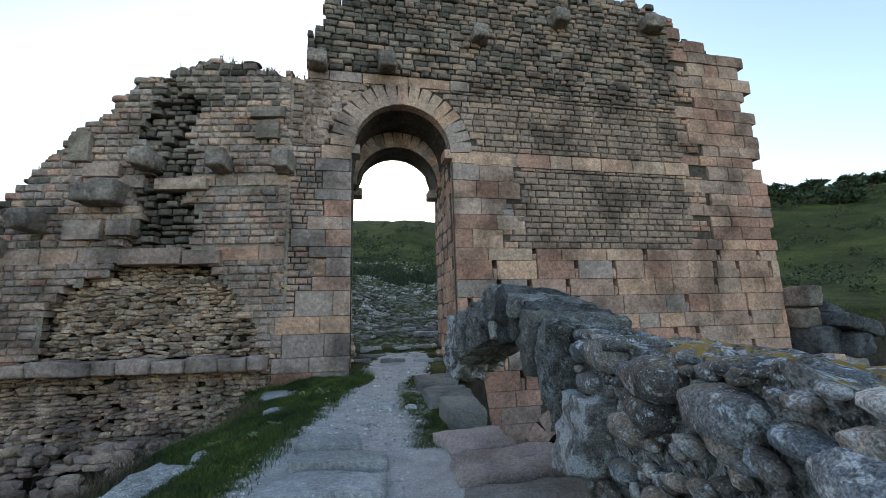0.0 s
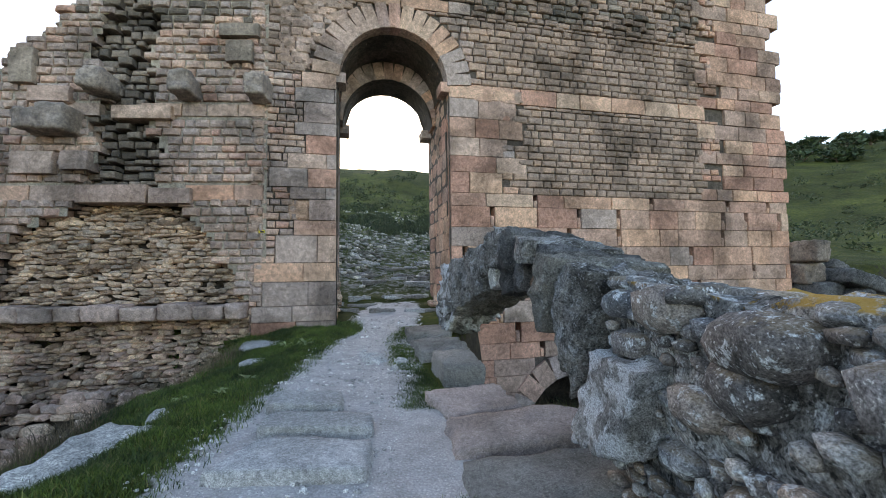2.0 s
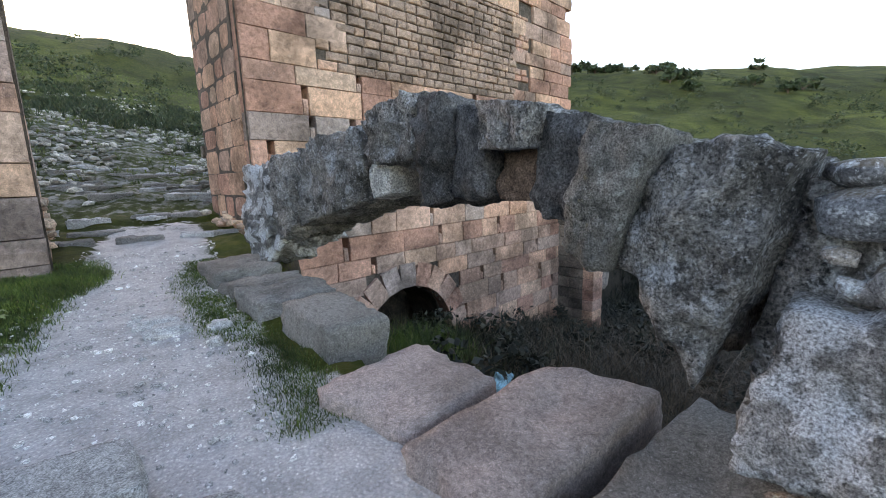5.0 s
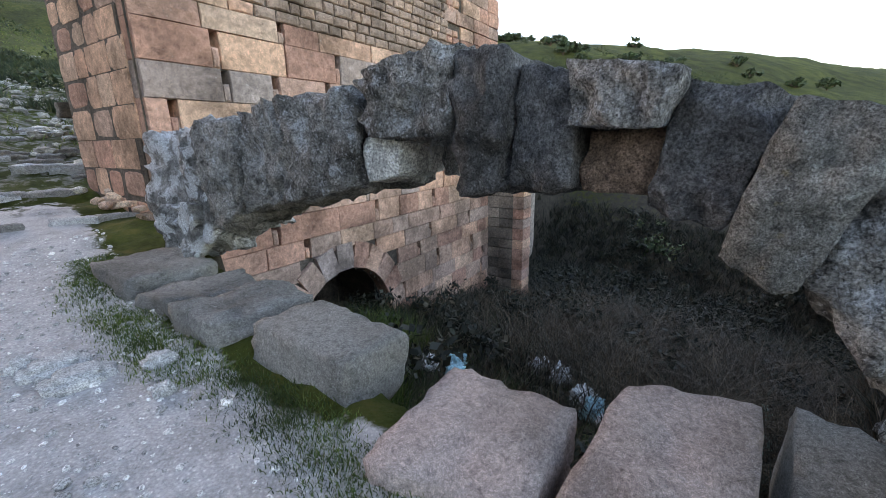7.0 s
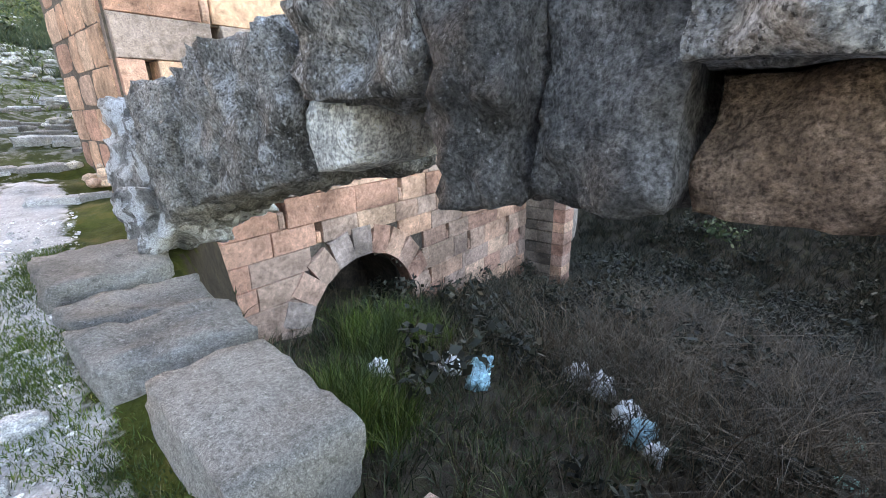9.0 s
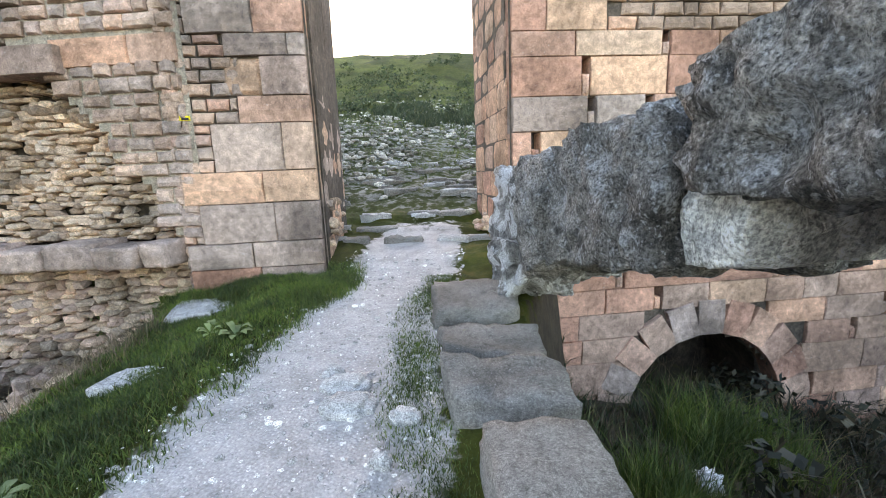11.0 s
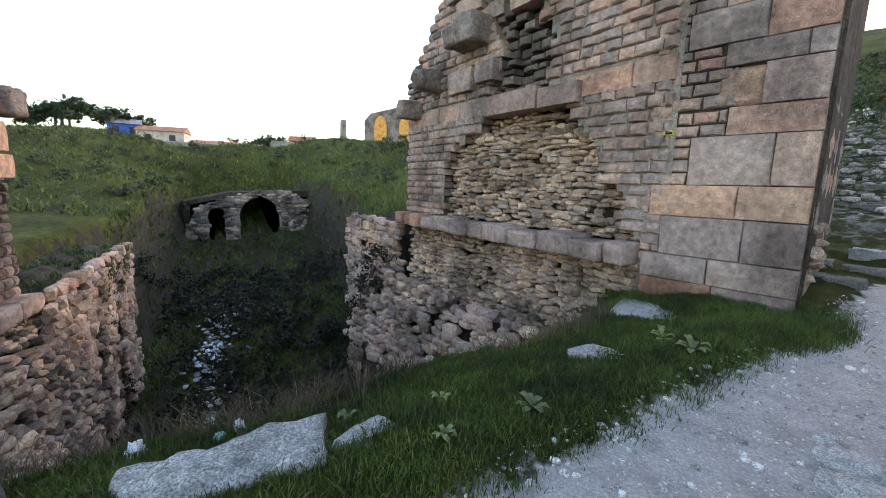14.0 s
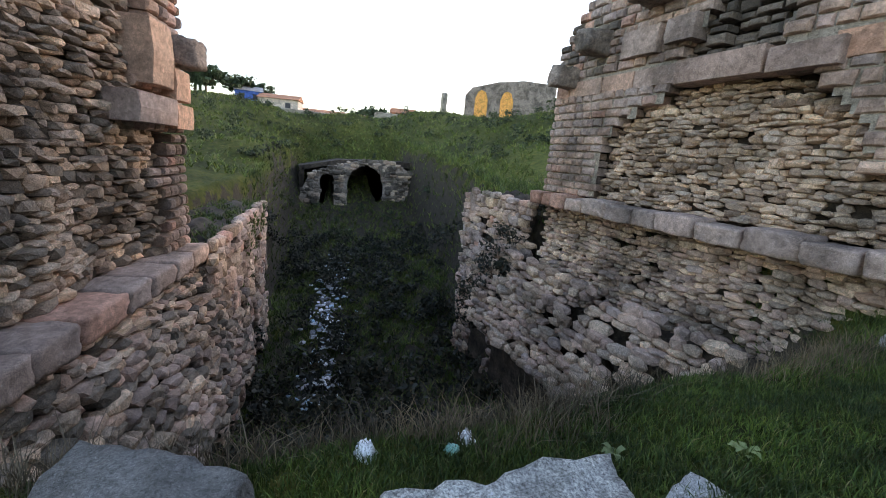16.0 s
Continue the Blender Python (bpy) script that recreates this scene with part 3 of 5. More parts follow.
# lower courses of large blocks with putlog gaps
fill(tw, lambda s, z: big(s, z) and s > 2.8 and not culvert(s, z, 1.95), 2.8, 13.6, -6.8, 3.6, (0.40, 0.56), (0.6, 1.5), "dressed", tower_pick, 0.008, 0.4, 0.03, 0.0, True)
fill(tw, lambda s, z: tower_zone(s, z) and s < zig(z), 2.8, 4.9, 3.6, AZ, (0.40, 0.56), (0.6, 1.3), "dressed", tower_pick, 0.007, 0.4, 0.02)
fill(tw, lambda s, z: tower_zone(s, z) and s > zag(z), 10.4, 13.7, 3.6, 11.9, (0.34, 0.5), (0.55, 1.2), "dressed", tower_pick, 0.014, 0.45, 0.05)
fill(tw, lambda s, z: tower_zone(s, z) and zig(z) <= s <= zag(z), 3.9, 11.2, 3.6, 6.02, (0.17, 0.215), (0.22, 0.5), "rough", tower_pick, 0.02, 0.3, 0.025)
fill(tw, lambda s, z: tower_zone(s, z) and not in_arch(s, z, AO + 0.03), 3.3, 10.7, 6.02, 6.46, (0.43, 0.44), (0.7, 1.3), "dressed", lambda s, z: "orange" if rng.random() < 0.8 else "pink", 0.015, 0.4, 0.02)
fill(tw, lambda s, z: tower_zone(s, z) and s <= zag(z) and not in_arch(s, z, AO + 0.03), -1.3, 11.2, 6.46, 8.3, (0.16, 0.22), (0.2, 0.48), "rough", tower_pick, 0.02, 0.3, 0.04)
fill(tw, lambda s, z: tower_zone(s, z) and s < 3.4, -1.2, 3.4, 8.3, 8.62, (0.31, 0.32), (0.7, 1.3), "dressed", lambda s, z: "orange" if rng.random() < 0.5 else "tan", 0.015, 0.36, 0.03)
fill(tw, lambda s, z: tower_zone(s, z) and s <= zag(z) and (s > 3.4 or z > 8.62), -1.25, 11.2, 8.3, 13.2, (0.15, 0.22), (0.2, 0.5), "rough", tower_pick, 0.028, 0.32, 0.09, 0.01)
# pier beside the passage: coursed blocks, with small stones on its outer side
pier = [(0.12, 0.5), (0.5, 0.85), (0.85, 1.4), (1.4, 1.83), (1.83, 2.47), (2.47, 2.82), (2.82, 3.32), (3.32, 3.6), (3.6, 4.05), (4.05, 4.4), (4.4, 4.85), (4.85, 5.15), (5.15, 5.65), (5.65, 6.0), (6.0, 6.38)]
for i, (z0, z1) in enumerate(pier):
    lim = [-1.82, -1.82, -1.6, -1.78, -1.35, -0.95, -0.62, -1.05, -1.5, -1.1, -0.7, -0.95, -0.75, -0.95, -0.8][i]
    cuts = [lim]
    while cuts[-1] < -0.75:
        cuts.append(min(cuts[-1] + float(rng.uniform(0.75, 1.1)), 0.0))
    if cuts[-1] < 0:
        cuts.append(0.0)
    pk = ("orange" if i == 3 else "grey")
    out = 0.09 if i < 2 else (0.05 if i < 4 else 0.0)
    for a, b in zip(cuts, cuts[1:]):
        tw.add("dressed", pk if rng.random() < 0.75 else "pink", (a + b) / 2, 0.25 - out, (z0 + z1) / 2, b - a - 0.006, z1 - z0 - 0.006, 0.55)
    if i == 6:
        tw.add("rough", "orange", -0.85, 0.25, (z0 + z1) / 2, 0.5, 0.46, 0.5)
    fill(tw, lambda s, z: True, -1.9, lim - (0.26 if i == 6 else 0), z0, z1, (0.15, 0.2), (0.2, 0.42), "rough", lambda s, z: "tan" if rng.random() < 0.6 else "grey", 0.022, 0.3, 0.02)
fill(tw, lambda s, z: not in_arch(s, z, AO + 0.03), -1.9, 1.0, AZ, 8.3, (0.16, 0.22), (0.22, 0.48), "rough", lambda s, z: "tan" if rng.random() < 0.5 else "brick", 0.02, 0.3, 0.03)
# sides of the passage
z = 0.35
while z < AZ - 0.1:
    h = min(float(rng.uniform(0.36, 0.5)), AZ - z)
    d = 0.42 if rng.random() < 0.5 else 0.15
    for sx, turn in ((0.0, 90), (2.8, -90)):
        d = float(rng.uniform(0.25, 0.5))
        while d < 2.68:
            w = min(float(rng.uniform(0.4, 0.9)), 2.7 - d)
            if w > 0.1 and not (sx == 0 and z < 1.35 and d > 0.3 and rng.random() < 0.7):
                tw.add("dressed" if rng.random() < 0.6 else "rough", "orange" if rng.random() < 0.45 else ("grey" if sx == 0 else "pink"), sx + (-0.13 if sx == 0 else 0.13), d + w / 2, z + h / 2, w - 0.005, h - 0.005, 0.3, (0, 0, turn))
            d += w
    z += h
# small stones showing where the inner foot of the pier has lost its facing
for k in range(70):
    tw.add("pebble", "rubble", float(rng.uniform(-0.25, 0.02)), float(rng.uniform(0.4, 2.5)), float(rng.uniform(0.35, 1.35)), float(rng.uniform(0.12, 0.3)), float(rng.uniform(0.08, 0.2)), 0.25, (0, 0, float(rng.uniform(0, 360))))
# crumbling footing under the inner corner of the tower
for k in range(110):
    tw.add("pebble", "rubble" if k % 3 else "tan", float(rng.uniform(2.55, 3.3)), float(rng.uniform(-0.22, 2.4)), float(rng.beta(1, 1.6)) * 1.0 - 0.05, float(rng.uniform(0.16, 0.42)), float(rng.uniform(0.1, 0.22)), 0.3, (0, float(rng.uniform(-9, 9)), float(rng.uniform(0, 360))))
# voussoirs of the passage arch and of its vault
for row, (d, t) in enumerate(((0.22, 0.5), (0.75, 0.55), (1.3, 0.55), (1.85, 0.55), (2.4, 0.6))):
    for k in range(17):
        a = radians(180 - (k + 0.5) * 180 / 17)
        r0, r1 = (AR, AO) if row == 0 else ((AR, AR + 0.5) if row < 3 else (RR, RR + 0.5))
        r = (r0 + r1) / 2
        wdt = 2 * r * math.tan(math.pi / 17 / 2) - 0.012
        tw.add("dressed", ("tan" if k < 9 else "orange") if rng.random() < 0.6 else "grey", AC + r * math.cos(a), d - (0.02 if row == 0 else 0), (AZ if row < 3 else RZ) + r * math.sin(a), wdt, r1 - r0, t - 0.01, (0, 90 - math.degrees(a), 0))
for k in range(11):
    a = radians(180 - (k + 0.5) * 180 / 11)
    r = 1.7
    tw.add("dressed", "pink" if rng.random() < 0.6 else "grey", 6.15 + r * math.cos(a), 0.2, -2.55 + r * math.sin(a), 2 * r * math.tan(math.pi / 22) - 0.015, 0.6, 0.5, (0, 90 - math.degrees(a), 0))
# impost stones
for sx in (0.04, 2.76):
    for d in (0.25, 2.45):
        tw.add("dressed", "grey", sx + (0.1 if sx < 1 else -0.1) * (d > 1), d, (AZ if d < 1 else RZ) - 0.05, 0.36, 0.26, 0.5)
tw.build(lambda s, z: -1.9 < s < 4.6 and 0 < z < 8.3, 300, "block")
mortar_cells(tower, lambda s, z: tower_zone(s, z) and not any(abs(s - a) < 0.11 and abs(z - b) < 0.15 for a, b in HOLES) and z < tower_top(s) - 0.25 and s < tower_right(z) - 0.2 and s > (-1.8 if z < 8.1 else -1.1), -1.9, 13.5, -6.9, 12.9, 0.05, mortar)
# added dark sheet closes the culvert and stands for the shade inside
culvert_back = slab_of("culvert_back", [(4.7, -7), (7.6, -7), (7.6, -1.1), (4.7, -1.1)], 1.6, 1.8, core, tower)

corbel_mat = material("corbel_stone", [(0.3, (0.15, 0.125, 0.11)), (0.55, (0.30, 0.245, 0.205)), (0.75, (0.22, 0.18, 0.155))], "", lich, grain=14, dark=0.45, lo=0.45, relief=0.03)


def corbel(parent_m, s, z, w=0.42, h=0.42, out=0.55, k=0):
    ob = boulder("corbel", box_corners(-w / 2, w / 2, -out, 0.3, -h / 2, h / 2), corbel_mat, None, 9, 0.05, k, 3.0, 0.07)
    ob.matrix_world = parent_m @ pose(s, 0, z)
    return tagged(ob, "rough projecting stone corbel set into the wall", "corbel", "corbels of the ruined walls")


for k, (s, z) in enumerate(((-0.93, 8.75), (0.97, 8.85), (3.73, 10.1), (6.43, 11.0), (9.8, 11.25))):
    corbel(WT, s, z, k=k, w=0.5 if k != 4 else 0.75, h=0.45, out=0.5)
for k, (s, z, w) in enumerate(((-6.75, 3.7, 0.42), (-5.86, 4.3, 0.5), (-4.5, 4.95, 0.5), (-4.05, 5.0, 0.6), (-3.25, 5.85, 0.5), (-1.4, 5.8, 0.45), (0.2, 5.75, 0.42))):
    corbel(LEFT, s, z, w, 0.48 if k != 3 else 0.6, 0.6, k + 7)

# buttress at the outer end of the tower's foot, and rubble beside it
pil = empty("buttress", WT @ pose(13.4, -1.3, 0), "slender masonry buttress standing in the ravine", "buttress")
slab_of("core", [(-0.3, -7.2), (0.3, -7.2), (0.3, 0.25), (-0.3, 0.25)], 0.1, 1.3, mortar, pil)
pm = Masonry(pil, None)
z = -7.2
while z < 0.2:
    h = float(rng.uniform(0.3, 0.45))
    pm.add("dressed", "pink" if rng.random() < 0.6 else "orange", 0, 0.15, z + h / 2, 0.68, h - 0.02, 0.4)
    for d in (0.5, 1.0):
        pm.add("dressed", "dark", -0.28, d + 0.1, z + h / 2, 0.52, h - 0.03, 0.16, (0, 0, -90))
    z += h
pm.build(lambda s, z: True, 60, "block")

for k, (a, b, d, z0, z1, ry) in enumerate(((13.9, 15.3, -0.4, -3.0, 0.3, 0), (13.85, 14.7, -0.2, 0.25, 1.15, 4), (14.6, 15.6, -0.5, 0.2, 0.95, -3), (13.8, 14.5, 0.1, 1.1, 1.75, -5), (14.4, 15.9, -0.6, 0.95, 1.4, 16), (14.2, 15.0, 0.3, 1.6, 2.1, -8), (13.7, 14.2, -0.3, 1.75, 2.4, 3), (14.7, 15.3, 0.0, 1.45, 1.75, 25))):
    w, h = b - a, z1 - z0
    ob = boulder("fallen_ashlar", box_corners(-w / 2, w / 2, -0.5, 0.6, -h / 2, h / 2), dark_ring if k % 3 else corbel_mat, None, 9, 0.05, 150 + k, 2.2, 0.06)
    ob.matrix_world = WT @ pose((a + b) / 2, d, (z0 + z1) / 2, 0, ry, 6 * (k % 3) - 6)
    tagged(ob, "dark tumbled block piled against the tower's outer end", "stone block", "blocks beside the tower")

# ---- broken wall to the left of the gate ----
left_top = lambda s: interp(s, [-7.6, -7.3, -6.85, -6, -5.3, -4.5, -4, -3, -1.85, -1.1, 0, 0.8], [2.0, 4.3, 4.9, 5.95, 6.7, 7.35, 8.1, 8.5, 8.85, 8.7, 8.35, 8.3]) + 0.07 * math.sin(s * 13)
niche_top = lambda s: interp(s, [-5.55, -5.4, -5.0, -3.7, -3.2, -1.5, -0.95, -0.1], [0.9, 2.4, 2.65, 3.2, 3.3, 3.15, 2.35, 1.1]) + 0.12 * math.sin(s * 11)
niche = lambda s, z: 0.9 < z < niche_top(s) and -5.5 < s < -0.1
crack = lambda s, z: z > 3.1 and abs(s + 2.85 + 0.15 * math.sin(z * 4)) < interp(z, [3, 4, 5.5, 7.5, 8], [1.2, 0.75, 0.6, 0.7, 0.2])
left_zone = lambda s, z: 0.95 < z < left_top(s) and not niche(s, z)
lw = empty("wall_left", LEFT, "broken ancient wall with missing facing and exposed rubble core", "ruined wall", kind="structure")
core_pts = [(-7.25, -4.5), (0.2, -4.5), (0.2, 8.0)] + [(s, left_top(s) - 0.2) for s in np.arange(0, -7.3, -0.4)]
slab_of("wall_core", core_pts, 0.42, 1.7, core, lw)
lm = Masonry(lw, LEFT)


def left_pick(s, z):
    r = rng.random()
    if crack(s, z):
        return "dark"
    if z > 7.4 or (s < -5.6 and z > 3.4):
        return "dark" if r < 0.35 else "grey"
    return "tan" if r < 0.6 else "grey"


fill(lm, lambda s, z: left_zone(s, z) and not crack(s, z) and not (3.25 < z < 3.62) and not (5.2 < z < 5.5 and s > -4.2), -7.35, 0.25, 0.95, 9.0, (0.15, 0.21), (0.2, 0.46), "rough", left_pick, 0.024, 0.42, 0.05)
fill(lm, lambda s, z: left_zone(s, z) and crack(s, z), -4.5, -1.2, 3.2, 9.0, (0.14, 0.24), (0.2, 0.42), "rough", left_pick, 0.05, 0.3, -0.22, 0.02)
fill(lm, lambda s, z: left_zone(s, z) and not crack(s, z), -7.3, 0.25, 3.25, 3.62, (0.37, 0.38), (0.6, 1.2), "dressed", lambda s, z: "tan" if rng.random() < 0.5 else "pink", 0.018, 0.42, 0.03)
fill(lm, lambda s, z: left_zone(s, z) and not crack(s, z), -4.2, 0.25, 5.2, 5.5, (0.3, 0.31), (0.5, 1.1), "dressed", lambda s, z: "tan", 0.018, 0.42, 0.03)
for s, z, w, h in ((-4.7, 4.1, 0.9, 0.5), (-3.8, 4.15, 0.6, 0.42), (-5.0, 6.3, 0.5, 0.8), (-4.4, 5.65, 0.9, 0.35), (-0.3, 7.2, 0.9, 0.3), (-0.3, 6.7, 0.6, 0.5), (-3.0, 3.4, 1.5, 0.4), (-1.75, 3.35, 0.9, 0.35), (-2.4, 5.25, 1.3, 0.3)):
    lm.add("dressed", "tan" if z < 6 else "dark", s, 0.1, z, w, h, 0.5)
# ragged top
for k in range(230):
    s = float(rng.uniform(-7.2, 0.4))
    lm.add("pebble", "dark", s, float(rng.uniform(0.1, 1.5)), left_top(s) - float(rng.uniform(-0.05, 0.2)), float(rng.uniform(0.2, 0.5)), float(rng.uniform(0.08, 0.18)), float(rng.uniform(0.2, 0.4)), (0, float(rng.uniform(-6, 6)), float(rng.uniform(-30, 30))))


def rubble(mas, zone, s0, s1, z0, z1, depth_of, wr=(0.12, 0.34), hr=(0.06, 0.13), mats=("rubble",), fillf=0.95, tilt=7):
    z = z0
    while z < z1:
        h = float(rng.uniform(*hr))
        s = s0
        while s < s1:
            w = float(rng.uniform(*wr))
            zz = z + float(rng.uniform(-0.02, 0.02))
            if zone(s + w / 2, zz + h / 2) and rng.random() < fillf:
                mas.add("pebble", mats[int(rng.integers(len(mats)))], s + w / 2, depth_of(s + w / 2, zz) + float(rng.uniform(-0.05, 0.06)), zz + h / 2, w * 1.12, h * float(rng.uniform(1.0, 1.45)), float(rng.uniform(0.2, 0.34)), (float(rng.uniform(-10, 10)), float(rng.uniform(-tilt, tilt)), float(rng.uniform(-22, 22))))
            s += w * 0.96
        z += h * 0.93


rubble(lm, niche, -5.5, 0, 0.95, 3.45, lambda s, z: 0.36 - 0.12 * max(0, 1.6 - z))
rubble(lm, lambda s, z: s > -7.3 + 0.2 * (0.6 - z), -7.3, 0.3, -2.4, 0.66, lambda s, z: 0.2 - 0.16 * (0.6 - z), mats=("rubble", "rubble", "tan"))
rubble(lm, lambda s, z: True, -8.4, 0.0, -2.9, -0.9, lambda s, z: -0.55 - 0.5 * (-0.9 - z), (0.2, 0.5), (0.1, 0.2), ("tan", "rubble"), 0.8)
lm.build(lambda s, z: -5.6 < s < 0.3 and 0.9 < z < 3.3, 300, "stone")
mortar_cells(lw, lambda s, z: left_zone(s, z) and not crack(s, z) and z < left_top(s) - 0.15, -7.25, 0.3, 1.0, 8.6, 0.035, pale_mortar)
# side of the wall's outer end
slab_of("foundation", [(-8.2, -5), (0.1, -5), (0.1, -0.3), (-1, -0.9), (-4, -1.3), (-8.2, -2.2)], -0.55, 0.5, core, lw)
s = -7.35
k = 0
while s < -0.15:
    w = 0.48 if k < 3 else float(rng.uniform(0.55, 0.85))
    ob = boulder("ledge_stone", box_corners(s, min(s + w, -0.02) - 0.045, -0.42 + 0.05 * math.sin(k * 2.3), 0.25, 0.62, 0.94 + 0.035 * math.sin(k * 3.7)), M["pink" if k < 3 else "grey", "object"], None, 7, 0.03, k, 3, 0.025)
    ob.matrix_world = LEFT
    tagged(ob, "squared grey ledge stone projecting from the broken wall" if k > 2 else "squared pinkish ledge stone projecting from the broken wall", "ledge stone", "ledge stones along the broken wall")
    s += w
    k += 1
small = empty("survey_marker", WT @ pose(-1.63, -0.035, 2.55), "small yellow and black marker fixed to the wall", "marker")
bm = bmesh.new()
bmesh.ops.create_cube(bm, size=1, matrix=Matrix.Diagonal((0.13, 0.02, 0.06, 1)))
part("plate", bm, flat_mat("yellow_paint", (0.75, 0.62, 0.03), 0.5, 0.1), small)
bm = bmesh.new()
bmesh.ops.create_cube(bm, size=1, matrix=pose(0.01, -0.012, -0.01) @ Matrix.Diagonal((0.09, 0.01, 0.03, 1)))
part("inset", bm, flat_mat("black_plastic", (0.02, 0.02, 0.02), 0.4, 0.1), small)

# ---- free-standing arch ring beside the path ----
ring = empty("stone_arch", pose(0.6, 7, 0), "weathered grey granite arch ring, broken and lichen-covered", "stone arch")
RX = lambda y: interp(y, [3.0, 4.5, 6, 9.6, 10.4], [1.05, 0.93, 0.82, 0.22, 0.08])


def voussoir(yt1, yt0, yb1, yb0, zt1, zt0, zb1, zb0, fwd=0.0, wide=0.9, mat=None, seed=0, rough=0.06, cuts=11):
    """One ring stone from its far side (1) to its near side (0)."""
    yt1, yb1, yt0, yb0 = yt1 + 0.004, yb1 + 0.004, yt0 - 0.004, yb0 - 0.004
    c = [(RX(yb0) - fwd, yb0, zb0), (RX(yb0) + wide, yb0 + 0.1, zb0), (RX(yb1) + wide, yb1 + 0.1, zb1), (RX(yb1) - fwd, yb1, zb1),
         (RX(yt0) - fwd, yt0, zt0), (RX(yt0) + wide, yt0 + 0.1, zt0 - 0.1), (RX(yt1) + wide, yt1 + 0.1, zt1 - 0.1), (RX(yt1) - fwd, yt1, zt1)]
    ob = boulder("voussoir", c, mat or ring_mat, None, cuts + 11, rough, seed, 2.6, 0.045)
    ob.parent = ring
    ob.matrix_parent_inverse = ring.matrix_world.inverted()
    return ob


voussoir(10.35, 8.95, 10.2, 8.85, 1.72, 1.82, 0.5, 0.68, -0.02, 0.9, foot_mat, seed=1, rough=0.13, cuts=14)
voussoir(10.05, 9.1, 9.85, 9.25, 0.95, 1.0, 0.3, 0.4, 0.12, 0.6, foot_mat, seed=21, rough=0.09)
voussoir(8.98, 8.25, 8.9, 8.3, 1.84, 1.84, 0.72, 0.98, 0.06, seed=2, rough=0.09)
voussoir(8.28, 7.55, 8.3, 7.6, 1.88, 1.95, 0.95, 1.14, 0.0, seed=3, rough=0.08)
voussoir(7.58, 6.72, 7.6, 6.8, 1.95, 1.97, 1.12, 1.26, 0.05, seed=4, rough=0.08)
voussoir(6.78, 5.98, 6.7, 6.0, 1.98, 2.1, 1.62, 1.6, 0.06, seed=5, rough=0.08)
voussoir(6.76, 6.42, 6.76, 6.46, 1.63, 1.62, 1.3, 1.36, -0.02, 0.6, white_rock, seed=6, rough=0.03)
voussoir(6.42, 5.95, 6.42, 5.95, 1.65, 1.65, 1.33, 1.36, -0.45, 0.5, seed=26, rough=0.04)
voussoir(6.0, 5.62, 5.98, 5.66, 2.1, 2.02, 1.27, 1.3, 0.08, mat=dark_ring, seed=7, rough=0.06)
voussoir(5.63, 5.28, 5.63, 5.3, 1.98, 1.9, 1.34, 1.34, 0.0, mat=dark_ring, seed=8, rough=0.05)
voussoir(5.34, 4.86, 5.3, 4.9, 1.95, 1.84, 1.63, 1.62, 0.08, seed=9, rough=0.06)
voussoir(5.29, 4.9, 5.29, 4.96, 1.64, 1.64, 1.33, 1.32, -0.1, 0.8, red_ring, seed=10, rough=0.03)
voussoir(4.88, 4.5, 4.97, 4.68, 1.82, 1.74, 1.28, 1.2, -0.02, mat=dark_ring, seed=11, rough=0.05)
voussoir(4.5, 4.2, 4.66, 4.42, 1.72, 1.66, 1.13, 1.02, 0.1, mat=spotted_ring, seed=12, rough=0.05)
voussoir(4.2, 3.78, 4.42, 4.05, 1.62, 1.55, 1.08, 0.6, 0.02, seed=13, rough=0.06)

# ---- rubble concrete mass ----
mass = empty("rubble_mass", pose(1.15, 3.9, 0, 0, 0, -90), "block of rubble concrete full of river cobbles, lichen-covered", "rubble block")
b = boulder("core", [(-0.12, 0.08, -0.3), (3.3, 0.1, -0.3), (3.3, 1.6, -0.3), (-0.1, 1.5, -0.3), (-0.1, 0.02, 1.5), (3.3, 0.05, 1.36), (3.2, 1.35, 1.12), (0.1, 1.25, 1.36)], mass_mat, None, 30, 0.08, 3, 2.4, 0.03)
b.parent = mass
mm = Masonry(mass, None)
for s, z, w in ((0.27, 1.33, 0.3), (0.75, 1.34, 0.42), (0.42, 1.1, 0.28), (0.25, 0.95, 0.2), (1.0, 0.92, 0.34), (1.4, 1.26, 0.4), (1.95, 1.2, 0.35), (1.35, 0.6, 0.3), (2.2, 0.8, 0.36), (0.85, 0.62, 0.25), (2.6, 1.1, 0.4), (2.9, 0.6, 0.33), (1.75, 0.3, 0.35)):
    mm.add("pebble", "cobble", s, 0.02, z, w * 1.15, w * 0.6, w * 0.72, (4, float(rng.uniform(-8, 14)), float(rng.uniform(-8, 8))))
for k in range(900):
    s, z = float(rng.uniform(0.1, 3.25)), float(rng.uniform(-0.15, 1.36))
    w = float(rng.choice([0.1, 0.16, 0.24, 0.33], p=[0.46, 0.3, 0.17, 0.07])) * float(rng.uniform(0.8, 1.25))
    if any(abs(s - i[3]) < (w + i[6]) * 0.40 and abs(z - i[5]) < (w * 0.6 + i[7]) * 0.42 for i in mm.items):
        continue
    mm.add("pebble", "cobble", s, 0.03 + float(rng.uniform(-0.05, 0.03)), z, w * 1.15, w * float(rng.uniform(0.5, 0.78)), w * 0.8, (float(rng.uniform(-15, 15)), float(rng.uniform(-14, 22)), float(rng.uniform(-20, 20))))
nface = len(mm.items)
